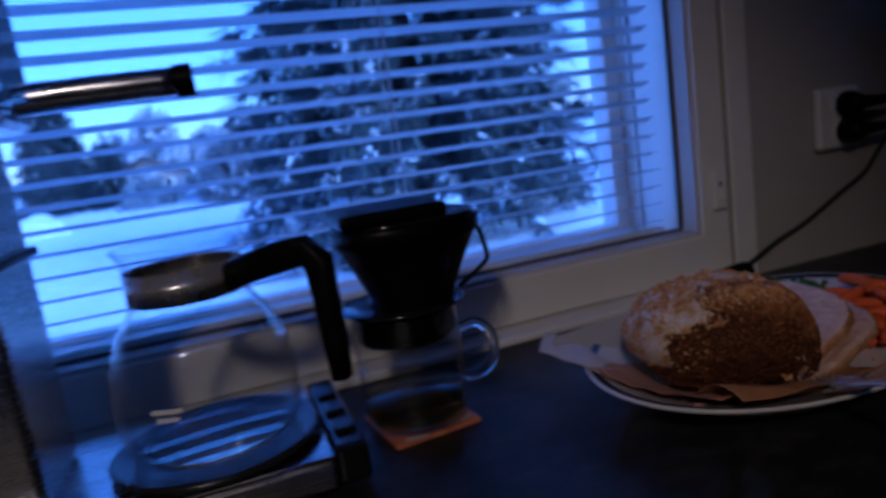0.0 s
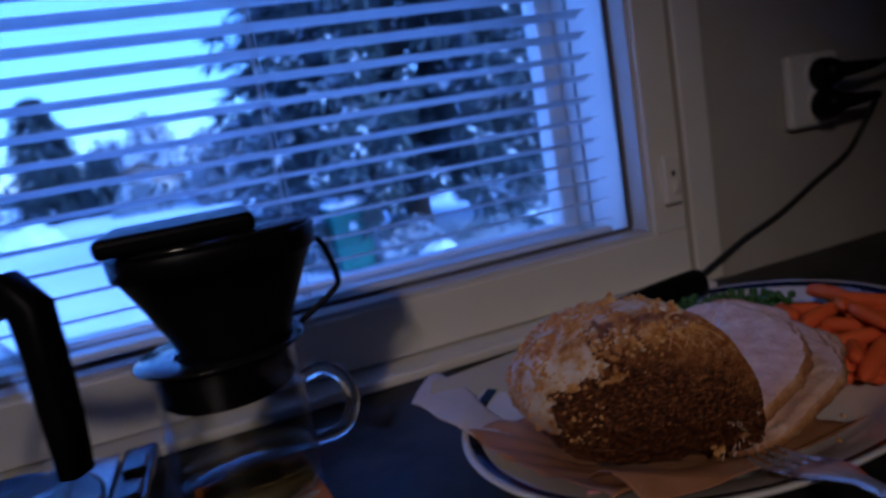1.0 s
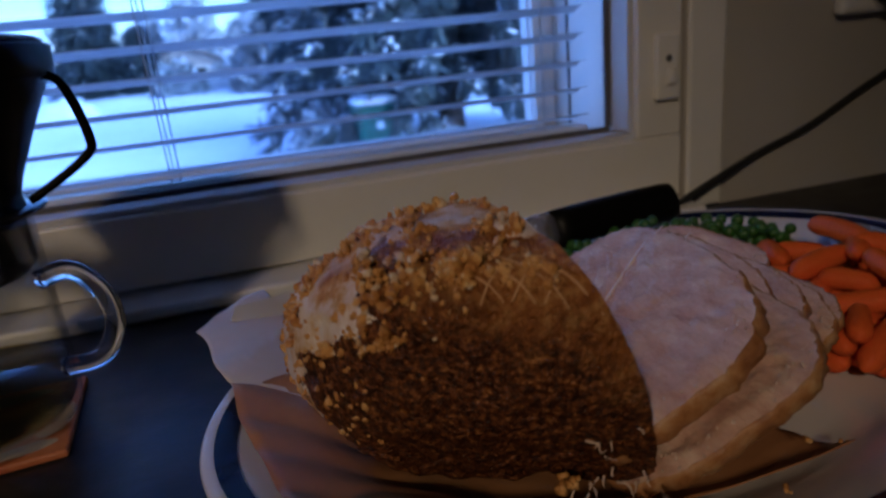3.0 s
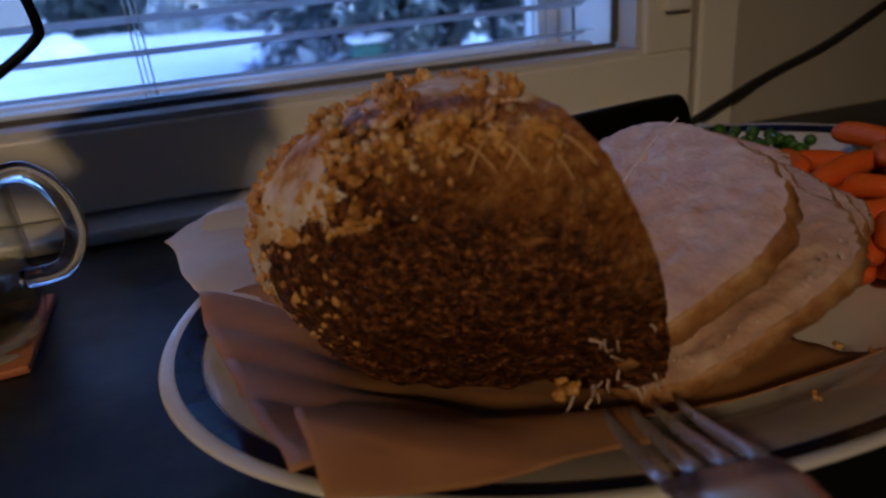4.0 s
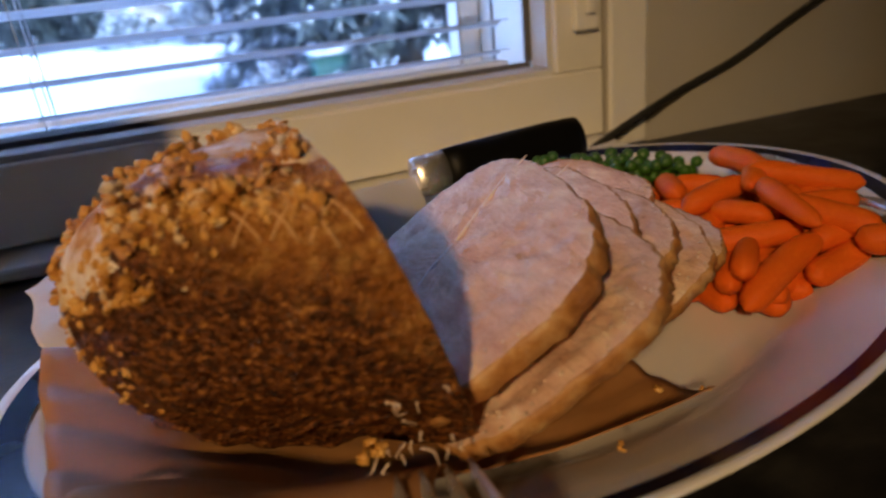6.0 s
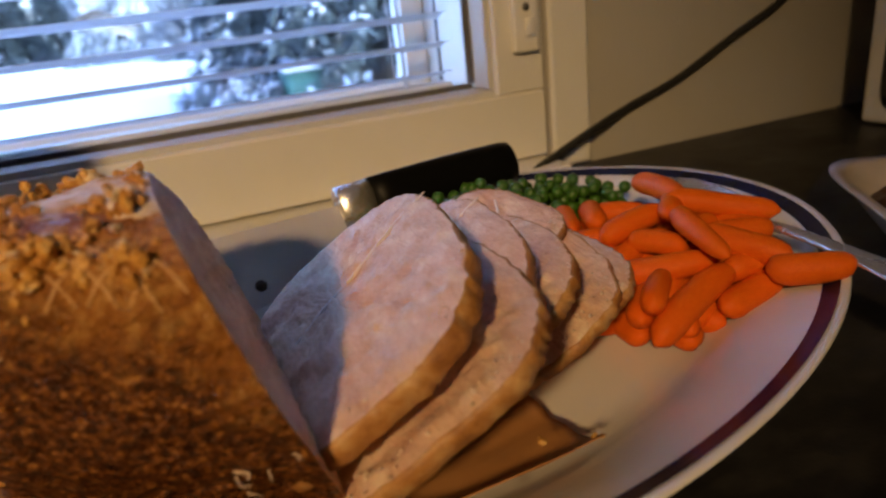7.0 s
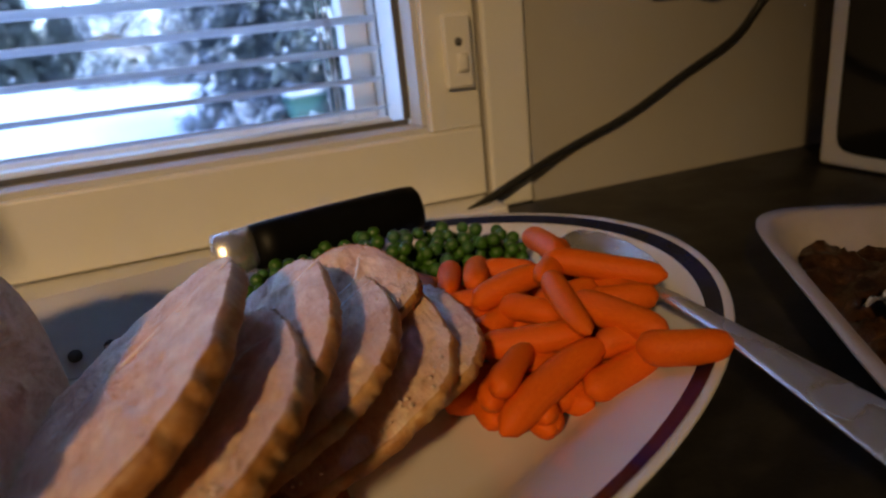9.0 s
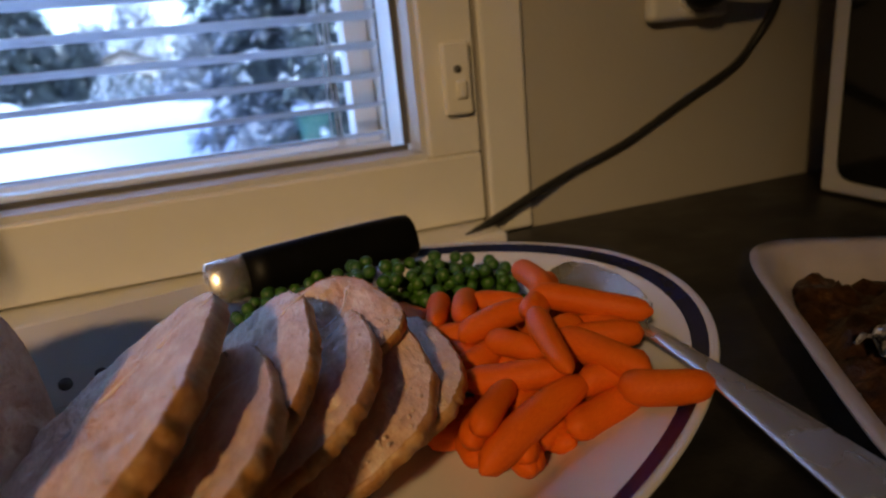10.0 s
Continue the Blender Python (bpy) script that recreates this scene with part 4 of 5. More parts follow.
# ---- slices ----
def meat_slice(center, half_y, half_s, lean, turn, thick, seed, label):
    """A leaning slice: lean is its slope from the level, turn its heading."""
    ob = thing("meat_slice", center, label, "meat slice", "carved slices")
    m = pose(*center, 0, 0, turn) @ pose(0, 0, 0, 0, -lean, 0)

    def rim_at(a, k):
        c, s = math.cos(a), math.sin(a)
        n = 2.9
        u = half_s * math.copysign(abs(c) ** (2 / n), c)
        v = half_y * math.copysign(abs(s) ** (2 / n), s)
        w = 1 + 0.05 * noise.noise(Vector((c * 1.6 + seed, s * 1.6, seed))) + 0.024 * noise.noise(Vector((c * 9 + seed, s * 9, seed))) + 0.020 * noise.noise(Vector((c * 26, s * 26 + seed, k)))
        return u * w, v * w

    n_a, n_r = 160, 26
    top, low = [], []
    for k in range(1, n_r + 1):
        t = (k / n_r) ** 0.8
        rt, rl = [], []
        for j in range(n_a):
            u, v = rim_at(2 * math.pi * j / n_a, 0.0)
            p = Vector((u * t, v * t, 0))
            bend = 0.004 * math.sin(p.y * 26 + seed) + 0.10 * (p.y ** 2) / half_y * 0.5
            g = (fuzz(p + Vector((seed, seed, 0)), 85, 0.0014) + fuzz(Vector((p.x * 1.6, p.y * 0.6, seed)), 330, 0.0009)) * (1 - t ** 8)
            ease = 0.0012 * max(0.0, t - 0.9) * 10
            rt.append(m @ Vector((p.x, p.y, bend + thick / 2 + g - ease)))
            rl.append(m @ Vector((p.x, p.y, bend - thick / 2 + ease)))
        top.append(rt)
        low.append(rl)
    edge = []
    for h in (0.33, 0.0, -0.33):
        row = []
        for j in range(n_a):
            u, v = rim_at(2 * math.pi * j / n_a, h)
            p = Vector((u, v, 0)) * (1.012 + 0.010 * noise.noise(Vector((u * 200 + seed, v * 200, h * 5))))
            bend = 0.004 * math.sin(p.y * 26 + seed) + 0.10 * (p.y ** 2) / half_y * 0.5
            row.append(m @ Vector((p.x, p.y, bend + thick * h)))
        edge.append(row)
    face = loft(top, False)
    face.verts.ensure_lookup_table()
    face.faces.new([face.verts[j] for j in range(n_a)])
    part("face", face, flesh_mat, ob, "pale pink cut face")
    back = loft(low, False)
    back.verts.ensure_lookup_table()
    back.faces.new([back.verts[j] for j in range(n_a)])
    part("back", back, flesh_mat, ob)
    part("rind", loft([top[-1], *edge, low[-1]], False), rind_mat, ob, "golden brown roasted rind")
    # ragged fibres on the lower edge and a pale seam of fat
    r = random.Random(int(seed * 100))
    bits = bmesh.new()
    for k in range(46):
        a = r.choice((r.gauss(-1.9, 0.5), r.gauss(-1.2, 0.5), r.uniform(0, 6.28)))
        u, v = rim_at(a, 0.0)
        f = r.uniform(0.86, 1.0)
        p = m @ Vector((u * f, v * f, thick * 0.5 + 0.003 * math.sin(v * 26 + seed) + 0.05 * v * v / half_y))
        clump(bits, p, r.uniform(0.0003, 0.0008), r)
    tagged(part("fibre_fringe", bits, strand_mat, ob, "ragged meat fibres", False), kind="stuff")
    seam = []
    for k in range(7):
        t = k / 6
        u, v = half_s * (0.92 - 1.45 * t) + 0.004 * math.sin(5 * t + seed), half_y * (0.42 - 0.55 * t) + 0.003 * math.sin(9 * t)
        seam.append(m @ Vector((u, v, thick / 2 + 0.004 * math.sin(v * 26 + seed) + 0.10 * v * v / half_y * 0.5 + fuzz(Vector((u, v, 0)) + Vector((seed, seed, 0)), 85, 0.0014) - 0.0003)))
    part("fat_seam", tube(seam, [0.0003, 0.0007, 0.0008, 0.0006, 0.0008, 0.0005, 0.0002], 6, smooth=3), seam_mat, ob, "thin pale seam of fat")
    return ob


meat_slice((0.4175, 0.404, 0.9590), 0.0595, 0.0420, 33, -8, 0.0095, 1.7, "thick pink slice leaning against the carved slices behind")
meat_slice((0.4270, 0.386, 0.9525), 0.0495, 0.0415, 32, -6, 0.0085, 4.3, "pink slice with ragged edge resting on paper")
meat_slice((0.4500, 0.426, 0.9480), 0.0540, 0.0380, 34, -6, 0.0075, 7.9, "pale meat slice in the middle of the row")
meat_slice((0.4665, 0.428, 0.9420), 0.0530, 0.0380, 31, -5, 0.0075, 9.2, "thin pale meat slice with torn rind")
meat_slice((0.4825, 0.434, 0.9370), 0.0510, 0.0370, 28, -4, 0.0070, 12.6, "thin pale meat slice near the carrots")
meat_slice((0.4985, 0.441, 0.9310), 0.0490, 0.0355, 23, -4, 0.0070, 15.4, "last pale meat slice lying beside the carrots")
meat_slice((0.4860, 0.455, 0.9560), 0.0320, 0.0270, 20, 12, 0.0060, 18.1, "small pale slice behind the row beside peas")

# ---- knife ----
knife = thing("carving_knife", (0.50, 0.556, 0.945), "carving knife with black handle and steel bolster", "knife")
KA, KB = Vector((0.446, 0.5525, 0.951)), Vector((0.5575, 0.571, 0.951))
KD = (KB - KA).normalized()
K_UP = Vector((0, 0.40, 0.92))
K_UP = (K_UP - KD * K_UP.dot(KD)).normalized()
K_SIDE = KD.cross(K_UP)


def knife_ring(t, hw, hh, n=2.3, shift=0.0):
    p = KA + KD * t + K_UP * shift
    out = []
    for k in range(28):
        a = 2 * math.pi * k / 28
        c, s = math.cos(a), math.sin(a)
        out.append(p + K_SIDE * hw * math.copysign(abs(c) ** (2 / n), c) + K_UP * hh * math.copysign(abs(s) ** (2 / n), s))
    return out


part("bolster", loft([knife_ring(t, w, h) for t, w, h in ((-0.001, 0.0050, 0.0095), (0.0, 0.0068, 0.0112), (0.0185, 0.0078, 0.0118))]), chrome, knife, "polished steel bolster")
part("handle", loft([knife_ring(t, w, h, 2.3, sft) for t, w, h, sft in ((0.0188, 0.0082, 0.0122, 0), (0.030, 0.0086, 0.0124, 0.0004), (0.060, 0.0088, 0.0122, 0.0012), (0.085, 0.0090, 0.0126, 0.0010), (0.105, 0.0093, 0.0134, 0.0), (0.1115, 0.0088, 0.0128, 0.0), (0.1135, 0.0070, 0.0105, 0.0))]), black_plastic, knife, "smooth black handle")
B_DOWN = (Vector((0.02, -0.76, -0.62)) - KD * Vector((0.02, -0.76, -0.62)).dot(KD)).normalized()
B_N = KD.cross(B_DOWN).normalized()
prof = [(-0.0, 0.0), (-0.004, 0.040), (-0.06, 0.043), (-0.11, 0.039), (-0.15, 0.026), (-0.172, 0.006), (-0.168, 0.0)]
bl = bmesh.new()
ft = [bl.verts.new(KA + KD * x + B_DOWN * (w - 0.001) + B_N * (0.0011 if w < 0.02 else 0.0003)) for x, w in prof]
bk = [bl.verts.new(KA + KD * x + B_DOWN * (w - 0.001) - B_N * (0.0011 if w < 0.02 else 0.0003)) for x, w in prof]
bl.faces.new(ft)
bl.faces.new(bk[::-1])
for k in range(len(prof)):
    bl.faces.new((ft[k], bk[k], bk[(k + 1) % len(prof)], ft[(k + 1) % len(prof)]))
bmesh.ops.recalc_face_normals(bl, faces=bl.faces)
blade = part("blade", bl, blade_steel, knife, "matt steel blade", False)
for x in (-0.054, -0.068, -0.082, -0.096):
    h = bmesh.new()
    c = KA + KD * x + B_DOWN * 0.0315
    rr = [[c + (KD * math.cos(a) + B_DOWN * math.sin(a)) * 0.0028 + B_N * o for a in [2 * math.pi * k / 20 for k in range(20)]] for o in (-0.0016, 0.0016)]
    part("blade_hole", loft(rr, True, h), hole_dark, blade, "round dark hole")

# ---- fork ----
fork = thing("fork", (0.385, 0.30, 0.945), "steel fork resting on baking paper over the rim", "fork")
F0, FD, FS = Vector((0.3785, 0.3015, 0.9570)), Vector((0.10, 0.955, -0.27)).normalized(), Vector((0.9945, -0.105, 0.0)).normalized()
FU = FS.cross(FD).normalized()


def fork_at(t, side, up=0.0):
    return F0 + FD * t + FS * side + FU * up


def bar(line, half_w, half_h, bm=None, n=10):
    """A flat tapered bar along (t, side, up) places."""
    rr = []
    for (t, s, u), w, h in zip(line, half_w, half_h):
        rr.append([fork_at(t, s + w * math.cos(2 * math.pi * k / n), u + h * math.sin(2 * math.pi * k / n)) for k in range(n)])
    return loft(rr, True, bm)


head = [(-0.150, 0.0, -0.046), (-0.120, 0.0, -0.034), (-0.080, 0.0, -0.018), (-0.045, 0.0, -0.005), (-0.026, 0.0, -0.001), (-0.016, 0.0, 0.0), (-0.006, 0.0, -0.0005), (0.002, 0.0, -0.0005)]
part("handle", bar(head, [0.0095, 0.0085, 0.0055, 0.0035, 0.0042, 0.0090, 0.0122, 0.0120], [0.0012, 0.0013, 0.0015, 0.0018, 0.0016, 0.0013, 0.0011, 0.0010], n=16), chrome, fork)
for k in range(4):
    s0 = -0.0096 + 0.0064 * k
    tine = [(0.0, s0, -0.001), (0.010, s0 * 1.0, -0.0012), (0.021, s0 * 0.95, -0.0012), (0.029, s0 * 0.90, -0.0004), (0.034, s0 * 0.88, 0.001)]
    part("tine", bar(tine, [0.0024, 0.0021, 0.0018, 0.0013, 0.0004], [0.0010, 0.0010, 0.0009, 0.0007, 0.0003]), chrome, fork)

# ---- spoon ----
spoon = thing("serving_spoon", (0.60, 0.42, 0.94), "large steel serving spoon lying among the carrots", "spoon")
SD = Vector((0.16, 0.985, 0)).normalized()
SS = Vector((0.985, -0.16, 0)).normalized()
S0 = Vector((0.600, 0.420, 0.9445))
rr = []
for t, w, dep, zz in ((0.0, 0.0035, 0.0, 0.0), (0.008, 0.010, 0.002, -0.001), (0.020, 0.0175, 0.006, -0.002), (0.038, 0.0205, 0.008, -0.002), (0.056, 0.0175, 0.006, 0.0), (0.067, 0.010, 0.002, 0.002), (0.071, 0.002, 0.0, 0.003)):
    c = S0 + SD * t + Vector((0, 0, zz))
    up_ring = [c + SS * w * math.cos(a) + Vector((0, 0, -dep * max(0.0, 1 - math.cos(a) ** 2))) for a in [math.pi * k / 14 for k in range(15)]]
    low_ring = [p + Vector((0, 0, -0.0011)) for p in up_ring[::-1]]
    rr.append(up_ring + low_ring)
part("bowl", loft(rr), chrome, spoon, "rounded steel bowl")
rr = []
for t, w, h, zz in ((0.002, 0.0036, 0.0018, 0.0), (-0.015, 0.0034, 0.0020, 0.001), (-0.040, 0.0046, 0.0018, 0.0005), (-0.075, 0.0085, 0.0014, -0.002), (-0.110, 0.0118, 0.0013, -0.005), (-0.130, 0.0112, 0.0013, -0.007), (-0.139, 0.0060, 0.0011, -0.008)):
    c = S0 + Vector((0.02, 0.98, 0)).normalized() * t + Vector((0, 0, zz))
    rr.append([c + SS * w * math.cos(2 * math.pi * k / 18) + Vector((0, 0, h * math.sin(2 * math.pi * k / 18))) for k in range(18)])
part("handle", loft(rr), chrome, spoon)

# ---- carrots ----
def carrot_mesh(seed):
    r = random.Random(seed)
    bm = bmesh.new()
    rings = []
    bow, blunt = r.uniform(-0.05, 0.05), r.uniform(0.72, 0.95)
    for k in range(15):
        t = k / 14
        e = 2 * t - 1
        w = (1 - abs(e) ** 5.0) ** 0.5 * (1.0 - (1 - blunt) * t) if 0 < k < 14 else 0.16
        ring = []
        for j in range(16):
            a = 2 * math.pi * j / 16
            g = w * (1 + 0.05 * noise.noise(Vector((t * 4 + seed, math.cos(a), math.sin(a)))))
            ring.append((e * 0.5, g * math.cos(a) + bow * (1 - e * e) * 8, g * math.sin(a)))
        rings.append(ring)
    loft(rings, True, bm)
    me = bpy.data.meshes.new("carrot")
    bm.to_mesh(me)
    bm.free()
    me.materials.append(carrot_mat)
    me.polygons.foreach_set("use_smooth", [True] * len(me.polygons))
    return me


carrot_meshes = [carrot_mesh(k) for k in range(7)]
carrot_count = [0]


def carrot(a, b, r=0.0074, grow=0.008):
    a, b = Vector(a), Vector(b)
    d = b - a
    ob = new("baby_carrot", carrot_meshes[carrot_count[0] % 7])
    carrot_count[0] += 1
    q = d.to_track_quat("X", "Z").to_matrix().to_4x4()
    ob.matrix_world = Matrix.Translation((a + b) / 2) @ q @ pose(0, 0, 0, carrot_count[0] * 67) @ Matrix.Diagonal((d.length + grow, r * 0.80, r * 0.80, 1))
    return tagged(ob, "soft orange cooked baby carrot piled on the platter", "carrot", "carrots on the platter")


carrot((0.578, 0.474, 0.955), (0.573, 0.440, 0.957), 0.0070)
carrot((0.570, 0.439, 0.958), (0.600, 0.416, 0.952), 0.0072)
carrot((0.561, 0.433, 0.955), (0.582, 0.457, 0.955), 0.0070)
carrot((0.540, 0.445, 0.945), (0.564, 0.443, 0.951), 0.0076)
carrot((0.560, 0.424, 0.956), (0.555, 0.395, 0.951), 0.0066)
carrot((0.567, 0.419, 0.947), (0.581, 0.391, 0.944), 0.0080)
carrot((0.547, 0.435, 0.944), (0.557, 0.421, 0.944), 0.0068)
carrot((0.533, 0.424, 0.937), (0.559, 0.408, 0.942), 0.0074)
carrot((0.523, 0.389, 0.927), (0.563, 0.401, 0.938), 0.0080)
carrot((0.556, 0.391, 0.930), (0.578, 0.392, 0.935), 0.0076)
carrot((0.574, 0.387, 0.942), (0.592, 0.374, 0.944), 0.0080)
carrot((0.544, 0.489, 0.943), (0.534, 0.465, 0.945), 0.0076)
carrot((0.555, 0.482, 0.944), (0.545, 0.461, 0.946), 0.0076)
carrot((0.527, 0.506, 0.937), (0.533, 0.476, 0.941), 0.0072)
carrot((0.524, 0.463, 0.939), (0.541, 0.455, 0.942), 0.0074)
carrot((0.533, 0.435, 0.937), (0.547, 0.438, 0.940), 0.0070)
carrot((0.567, 0.401, 0.937), (0.579, 0.398, 0.938), 0.0070)
carrot((0.541, 0.429, 0.925), (0.556, 0.417, 0.927), 0.0072)
carrot((0.557, 0.474, 0.944), (0.570, 0.462, 0.945), 0.0072)
carrot((0.585, 0.430, 0.947), (0.589, 0.414, 0.947), 0.0072)
carrot((0.524, 0.457, 0.935), (0.532, 0.447, 0.935), 0.0070)
carrot((0.564, 0.420, 0.947), (0.574, 0.423, 0.949), 0.0070)
carrot((0.526, 0.421, 0.922), (0.524, 0.403, 0.922), 0.0072)
carrot((0.545, 0.401, 0.923), (0.564, 0.408, 0.926), 0.0074)
rng = random.Random(11)
for k in range(44):
    x, y = 0.556 + rng.uniform(-0.030, 0.030), 0.438 + rng.uniform(-0.038, 0.042)
    h = rng.uniform(0.0, 0.017) if k > 12 else 0.0
    a = rng.uniform(0, math.pi)
    z = plate_z(x, y) + 0.0075 + h
    carrot((x - 0.011 * math.cos(a), y - 0.011 * math.sin(a), z), (x + 0.011 * math.cos(a), y + 0.011 * math.sin(a), z + rng.uniform(-0.002, 0.002)), rng.uniform(0.0066, 0.0076))

# ---- peas ----
bm = bmesh.new()
bmesh.ops.create_icosphere(bm, subdivisions=2, radius=1.0)
for v in bm.verts:
    v.co *= 1 + 0.05 * noise.noise(v.co * 1.7)
pea_me = bpy.data.meshes.new("pea")
bm.to_mesh(pea_me)
bm.free()
pea_me.materials.append(pea_mat)
pea_me.polygons.foreach_set("use_smooth", [True] * len(pea_me.polygons))
placed, rng = [], random.Random(3)
for k in range(760):
    t, u = rng.uniform(-1, 1), rng.gauss(0, 0.5)
    x = 0.525 + 0.070 * t
    y = 0.521 - 0.006 * t + 0.020 * u
    r = rng.uniform(0.0031, 0.0038)
    if share(x, y) > 0.93:
        continue
    z = plate_z(x, y) + r
    for (x2, y2, z2, r2) in placed:
        d2 = (x - x2) ** 2 + (y - y2) ** 2
        if d2 < (r + r2) ** 2 * 0.85:
            z = max(z, z2 + math.sqrt(max((r + r2) ** 2 * 0.85 - d2, 0)))
    if z > 0.953 - 0.010 * abs(t):
        continue
    placed.append((x, y, z, r))
    ob = new("green_pea", pea_me)
    ob.matrix_world = Matrix.Translation((x, y, z)) @ pose(0, 0, 0, k * 40, k * 71, k * 13) @ Matrix.Diagonal((r, r * rng.uniform(0.9, 1.0), r, 1))
    tagged(ob, "small cooked green pea in a heap on platter", "pea", "peas on the platter")

# ---- loose crumbs ----
rng = random.Random(8)
for (x, y, z, s) in ((0.371, 0.349, 0.9455, 0.0020), (0.373, 0.350, 0.9455, 0.0016), (0.381, 0.322, 0.9435, 0.0010), (0.352, 0.340, 0.9455, 0.0010), (0.449, 0.345, 0.941, 0.0009), (0.428, 0.330, 0.9405, 0.0008), (0.470, 0.351, 0.931, 0.0008)):
    bm = bmesh.new()
    for k in range(4):
        clump(bm, (x + rng.gauss(0, s * 0.8), y + rng.gauss(0, s * 0.8), z), s, rng)
    tagged(part("loose_crumb", bm, crumb_mat, None, "", True, (x, y, z)), "golden crumb of roast crust on the paper", "crumb", "loose crumbs")

# ---- baking dish with leftovers ----
DC, DT = (0.749, 0.356), radians(-32)
dish = thing("baking_dish", (DC[0], DC[1], COUNTER), "pale enamel baking dish with browned leftovers", "dish")
rings = []
for z, hx_, hy_ in ((0.0005, 0.070, 0.090), (0.003, 0.074, 0.094), (0.018, 0.085, 0.106), (0.027, 0.092, 0.114), (0.030, 0.097, 0.119), (0.0315, 0.097, 0.119), (0.030, 0.090, 0.112), (0.020, 0.083, 0.104), (0.006, 0.073, 0.093), (0.004, 0.068, 0.088)):
    rings.append(oval(DC[0], DC[1], COUNTER + z, hx_, hy_, 6.5, 96, DT))
part("dish_body", loft(rings), dish_mat, dish)
left = thing("leftover_meat", (DC[0], DC[1], COUNTER + 0.006), "dark browned leftovers with cooking juices", "leftovers")
bm = bmesh.new()
g = []
for i in range(41):
    row = []
    for j in range(41):
        u, v = -1 + i / 20, -1 + j / 20
        su, sv = u * math.sqrt(1 - v * v / 5), v * math.sqrt(1 - u * u / 5)
        x, y = su * 0.082, sv * 0.103
        X = DC[0] + x * math.cos(DT) - y * math.sin(DT)
        Y = DC[1] + x * math.sin(DT) + y * math.cos(DT)
        row.append(bm.verts.new((X, Y, COUNTER + 0.015 + fuzz((X, Y, 0), 28, 0.009) + fuzz((X, Y, 4), 90, 0.004))))
    g.append(row)
for i in range(40):
    for j in range(40):
        bm.faces.new((g[i][j], g[i + 1][j], g[i + 1][j + 1], g[i][j + 1]))
part("meat_bed", bm, leftover_mat, left)
bm = bmesh.new()
g = []
for i in range(31):
    row = []
    for j in range(31):
        X, Y = 0.690 + 0.060 * i / 30, 0.350 + 0.050 * j / 30
        edge = min(i, 30 - i, j, 30 - j) / 8
        row.append(bm.verts.new((X, Y, COUNTER + 0.022 + min(edge, 1) * 0.008 + 0.010 * abs(noise.noise(Vector((X * 60, Y * 60, 2)))) + 0.005 * noise.noise(Vector((X * 170, Y * 170, 2))))))
    g.append(row)
for i in range(30):
    for j in range(30):
        bm.faces.new((g[i][j], g[i + 1][j], g[i + 1][j + 1], g[i][j + 1]))
foil = part("crumpled_foil", bm, foil_mat, None, "", False, (0.720, 0.375, COUNTER + 0.022))
tagged(foil, "crumpled piece of shiny kitchen foil in dish", "foil")

# ---- appliance at the end of the worktop ----
oven = thing("microwave_oven", (1.14, 0.44, COUNTER), "white-framed microwave oven with a black glass door", "microwave")
part("cabinet", box((0.962, 0.22, COUNTER + 0.008), (1.36, 0.630, COUNTER + 0.30), 0.006), oven_white, oven, "", False)
door = part("door", box((0.9445, 0.225, COUNTER + 0.0015), (0.9615, 0.638, COUNTER + 0.298), 0.004, segments=3), oven_white, oven, "white door frame", False)
rr = [[(xx, 0.4285 + p[0], COUNTER + 0.149 + p[1]) for p in oval(0, 0, 0, h, h2, 24.0, 96)] for xx, h, h2 in ((0.9440, 0.1935, 0.1355), (0.9425, 0.1925, 0.1345))]
part("glass", loft(rr), oven_black, door, "black glass", False)
part("door_handle", tube([(0.944, 0.250, COUNTER + 0.06), (0.925, 0.250, COUNTER + 0.065), (0.925, 0.250, COUNTER + 0.24), (0.944, 0.250, COUNTER + 0.245)], 0.005, 10), steel, door)
for fx in (0.98, 1.33):
    for fy in (0.25, 0.60):
        part("foot", lathe([(0.0001, 0.0), (0.012, 0.0), (0.012, 0.0085), (0.0001, 0.0085)], (fx, fy, COUNTER), 16), black_plastic, oven)


# ---- outside ----
def ground_z(x, y):
    t = min(max((y - 11.0) / 22.0, 0.0), 1.0)
    return -0.55 + 0.75 * t * t * (3 - 2 * t) + 0.10 * noise.noise(Vector((x * 0.25, y * 0.25, 0))) * min(1, max(0, (y - 2) / 6))


xs = [-900, -300, -120, -60] + [-40 + 0.8 * k for k in range(101)] + [60, 120, 300, 900]
ys = [0.97, 1.4, 2, 2.8] + [3.6 + 0.8 * k for k in range(60)] + [56, 70, 100, 160, 300, 600, 1500, 3500]
verts = [(x * (1 if y < 200 else 3), y, ground_z(x, y) if y < 80 else 0.2) for y in ys for x in xs]
nx = len(xs)
faces = [(j * nx + i, j * nx + i + 1, (j + 1) * nx + i + 1, (j + 1) * nx + i) for j in range(len(ys) - 1) for i in range(nx - 1)]
ground = raw("ground", verts, faces, snow_mat)
ground.data.polygons.foreach_set("use_smooth", [True] * len(faces))
tagged(ground, "snow-covered garden and fields reaching to the horizon", "ground", kind="structure")


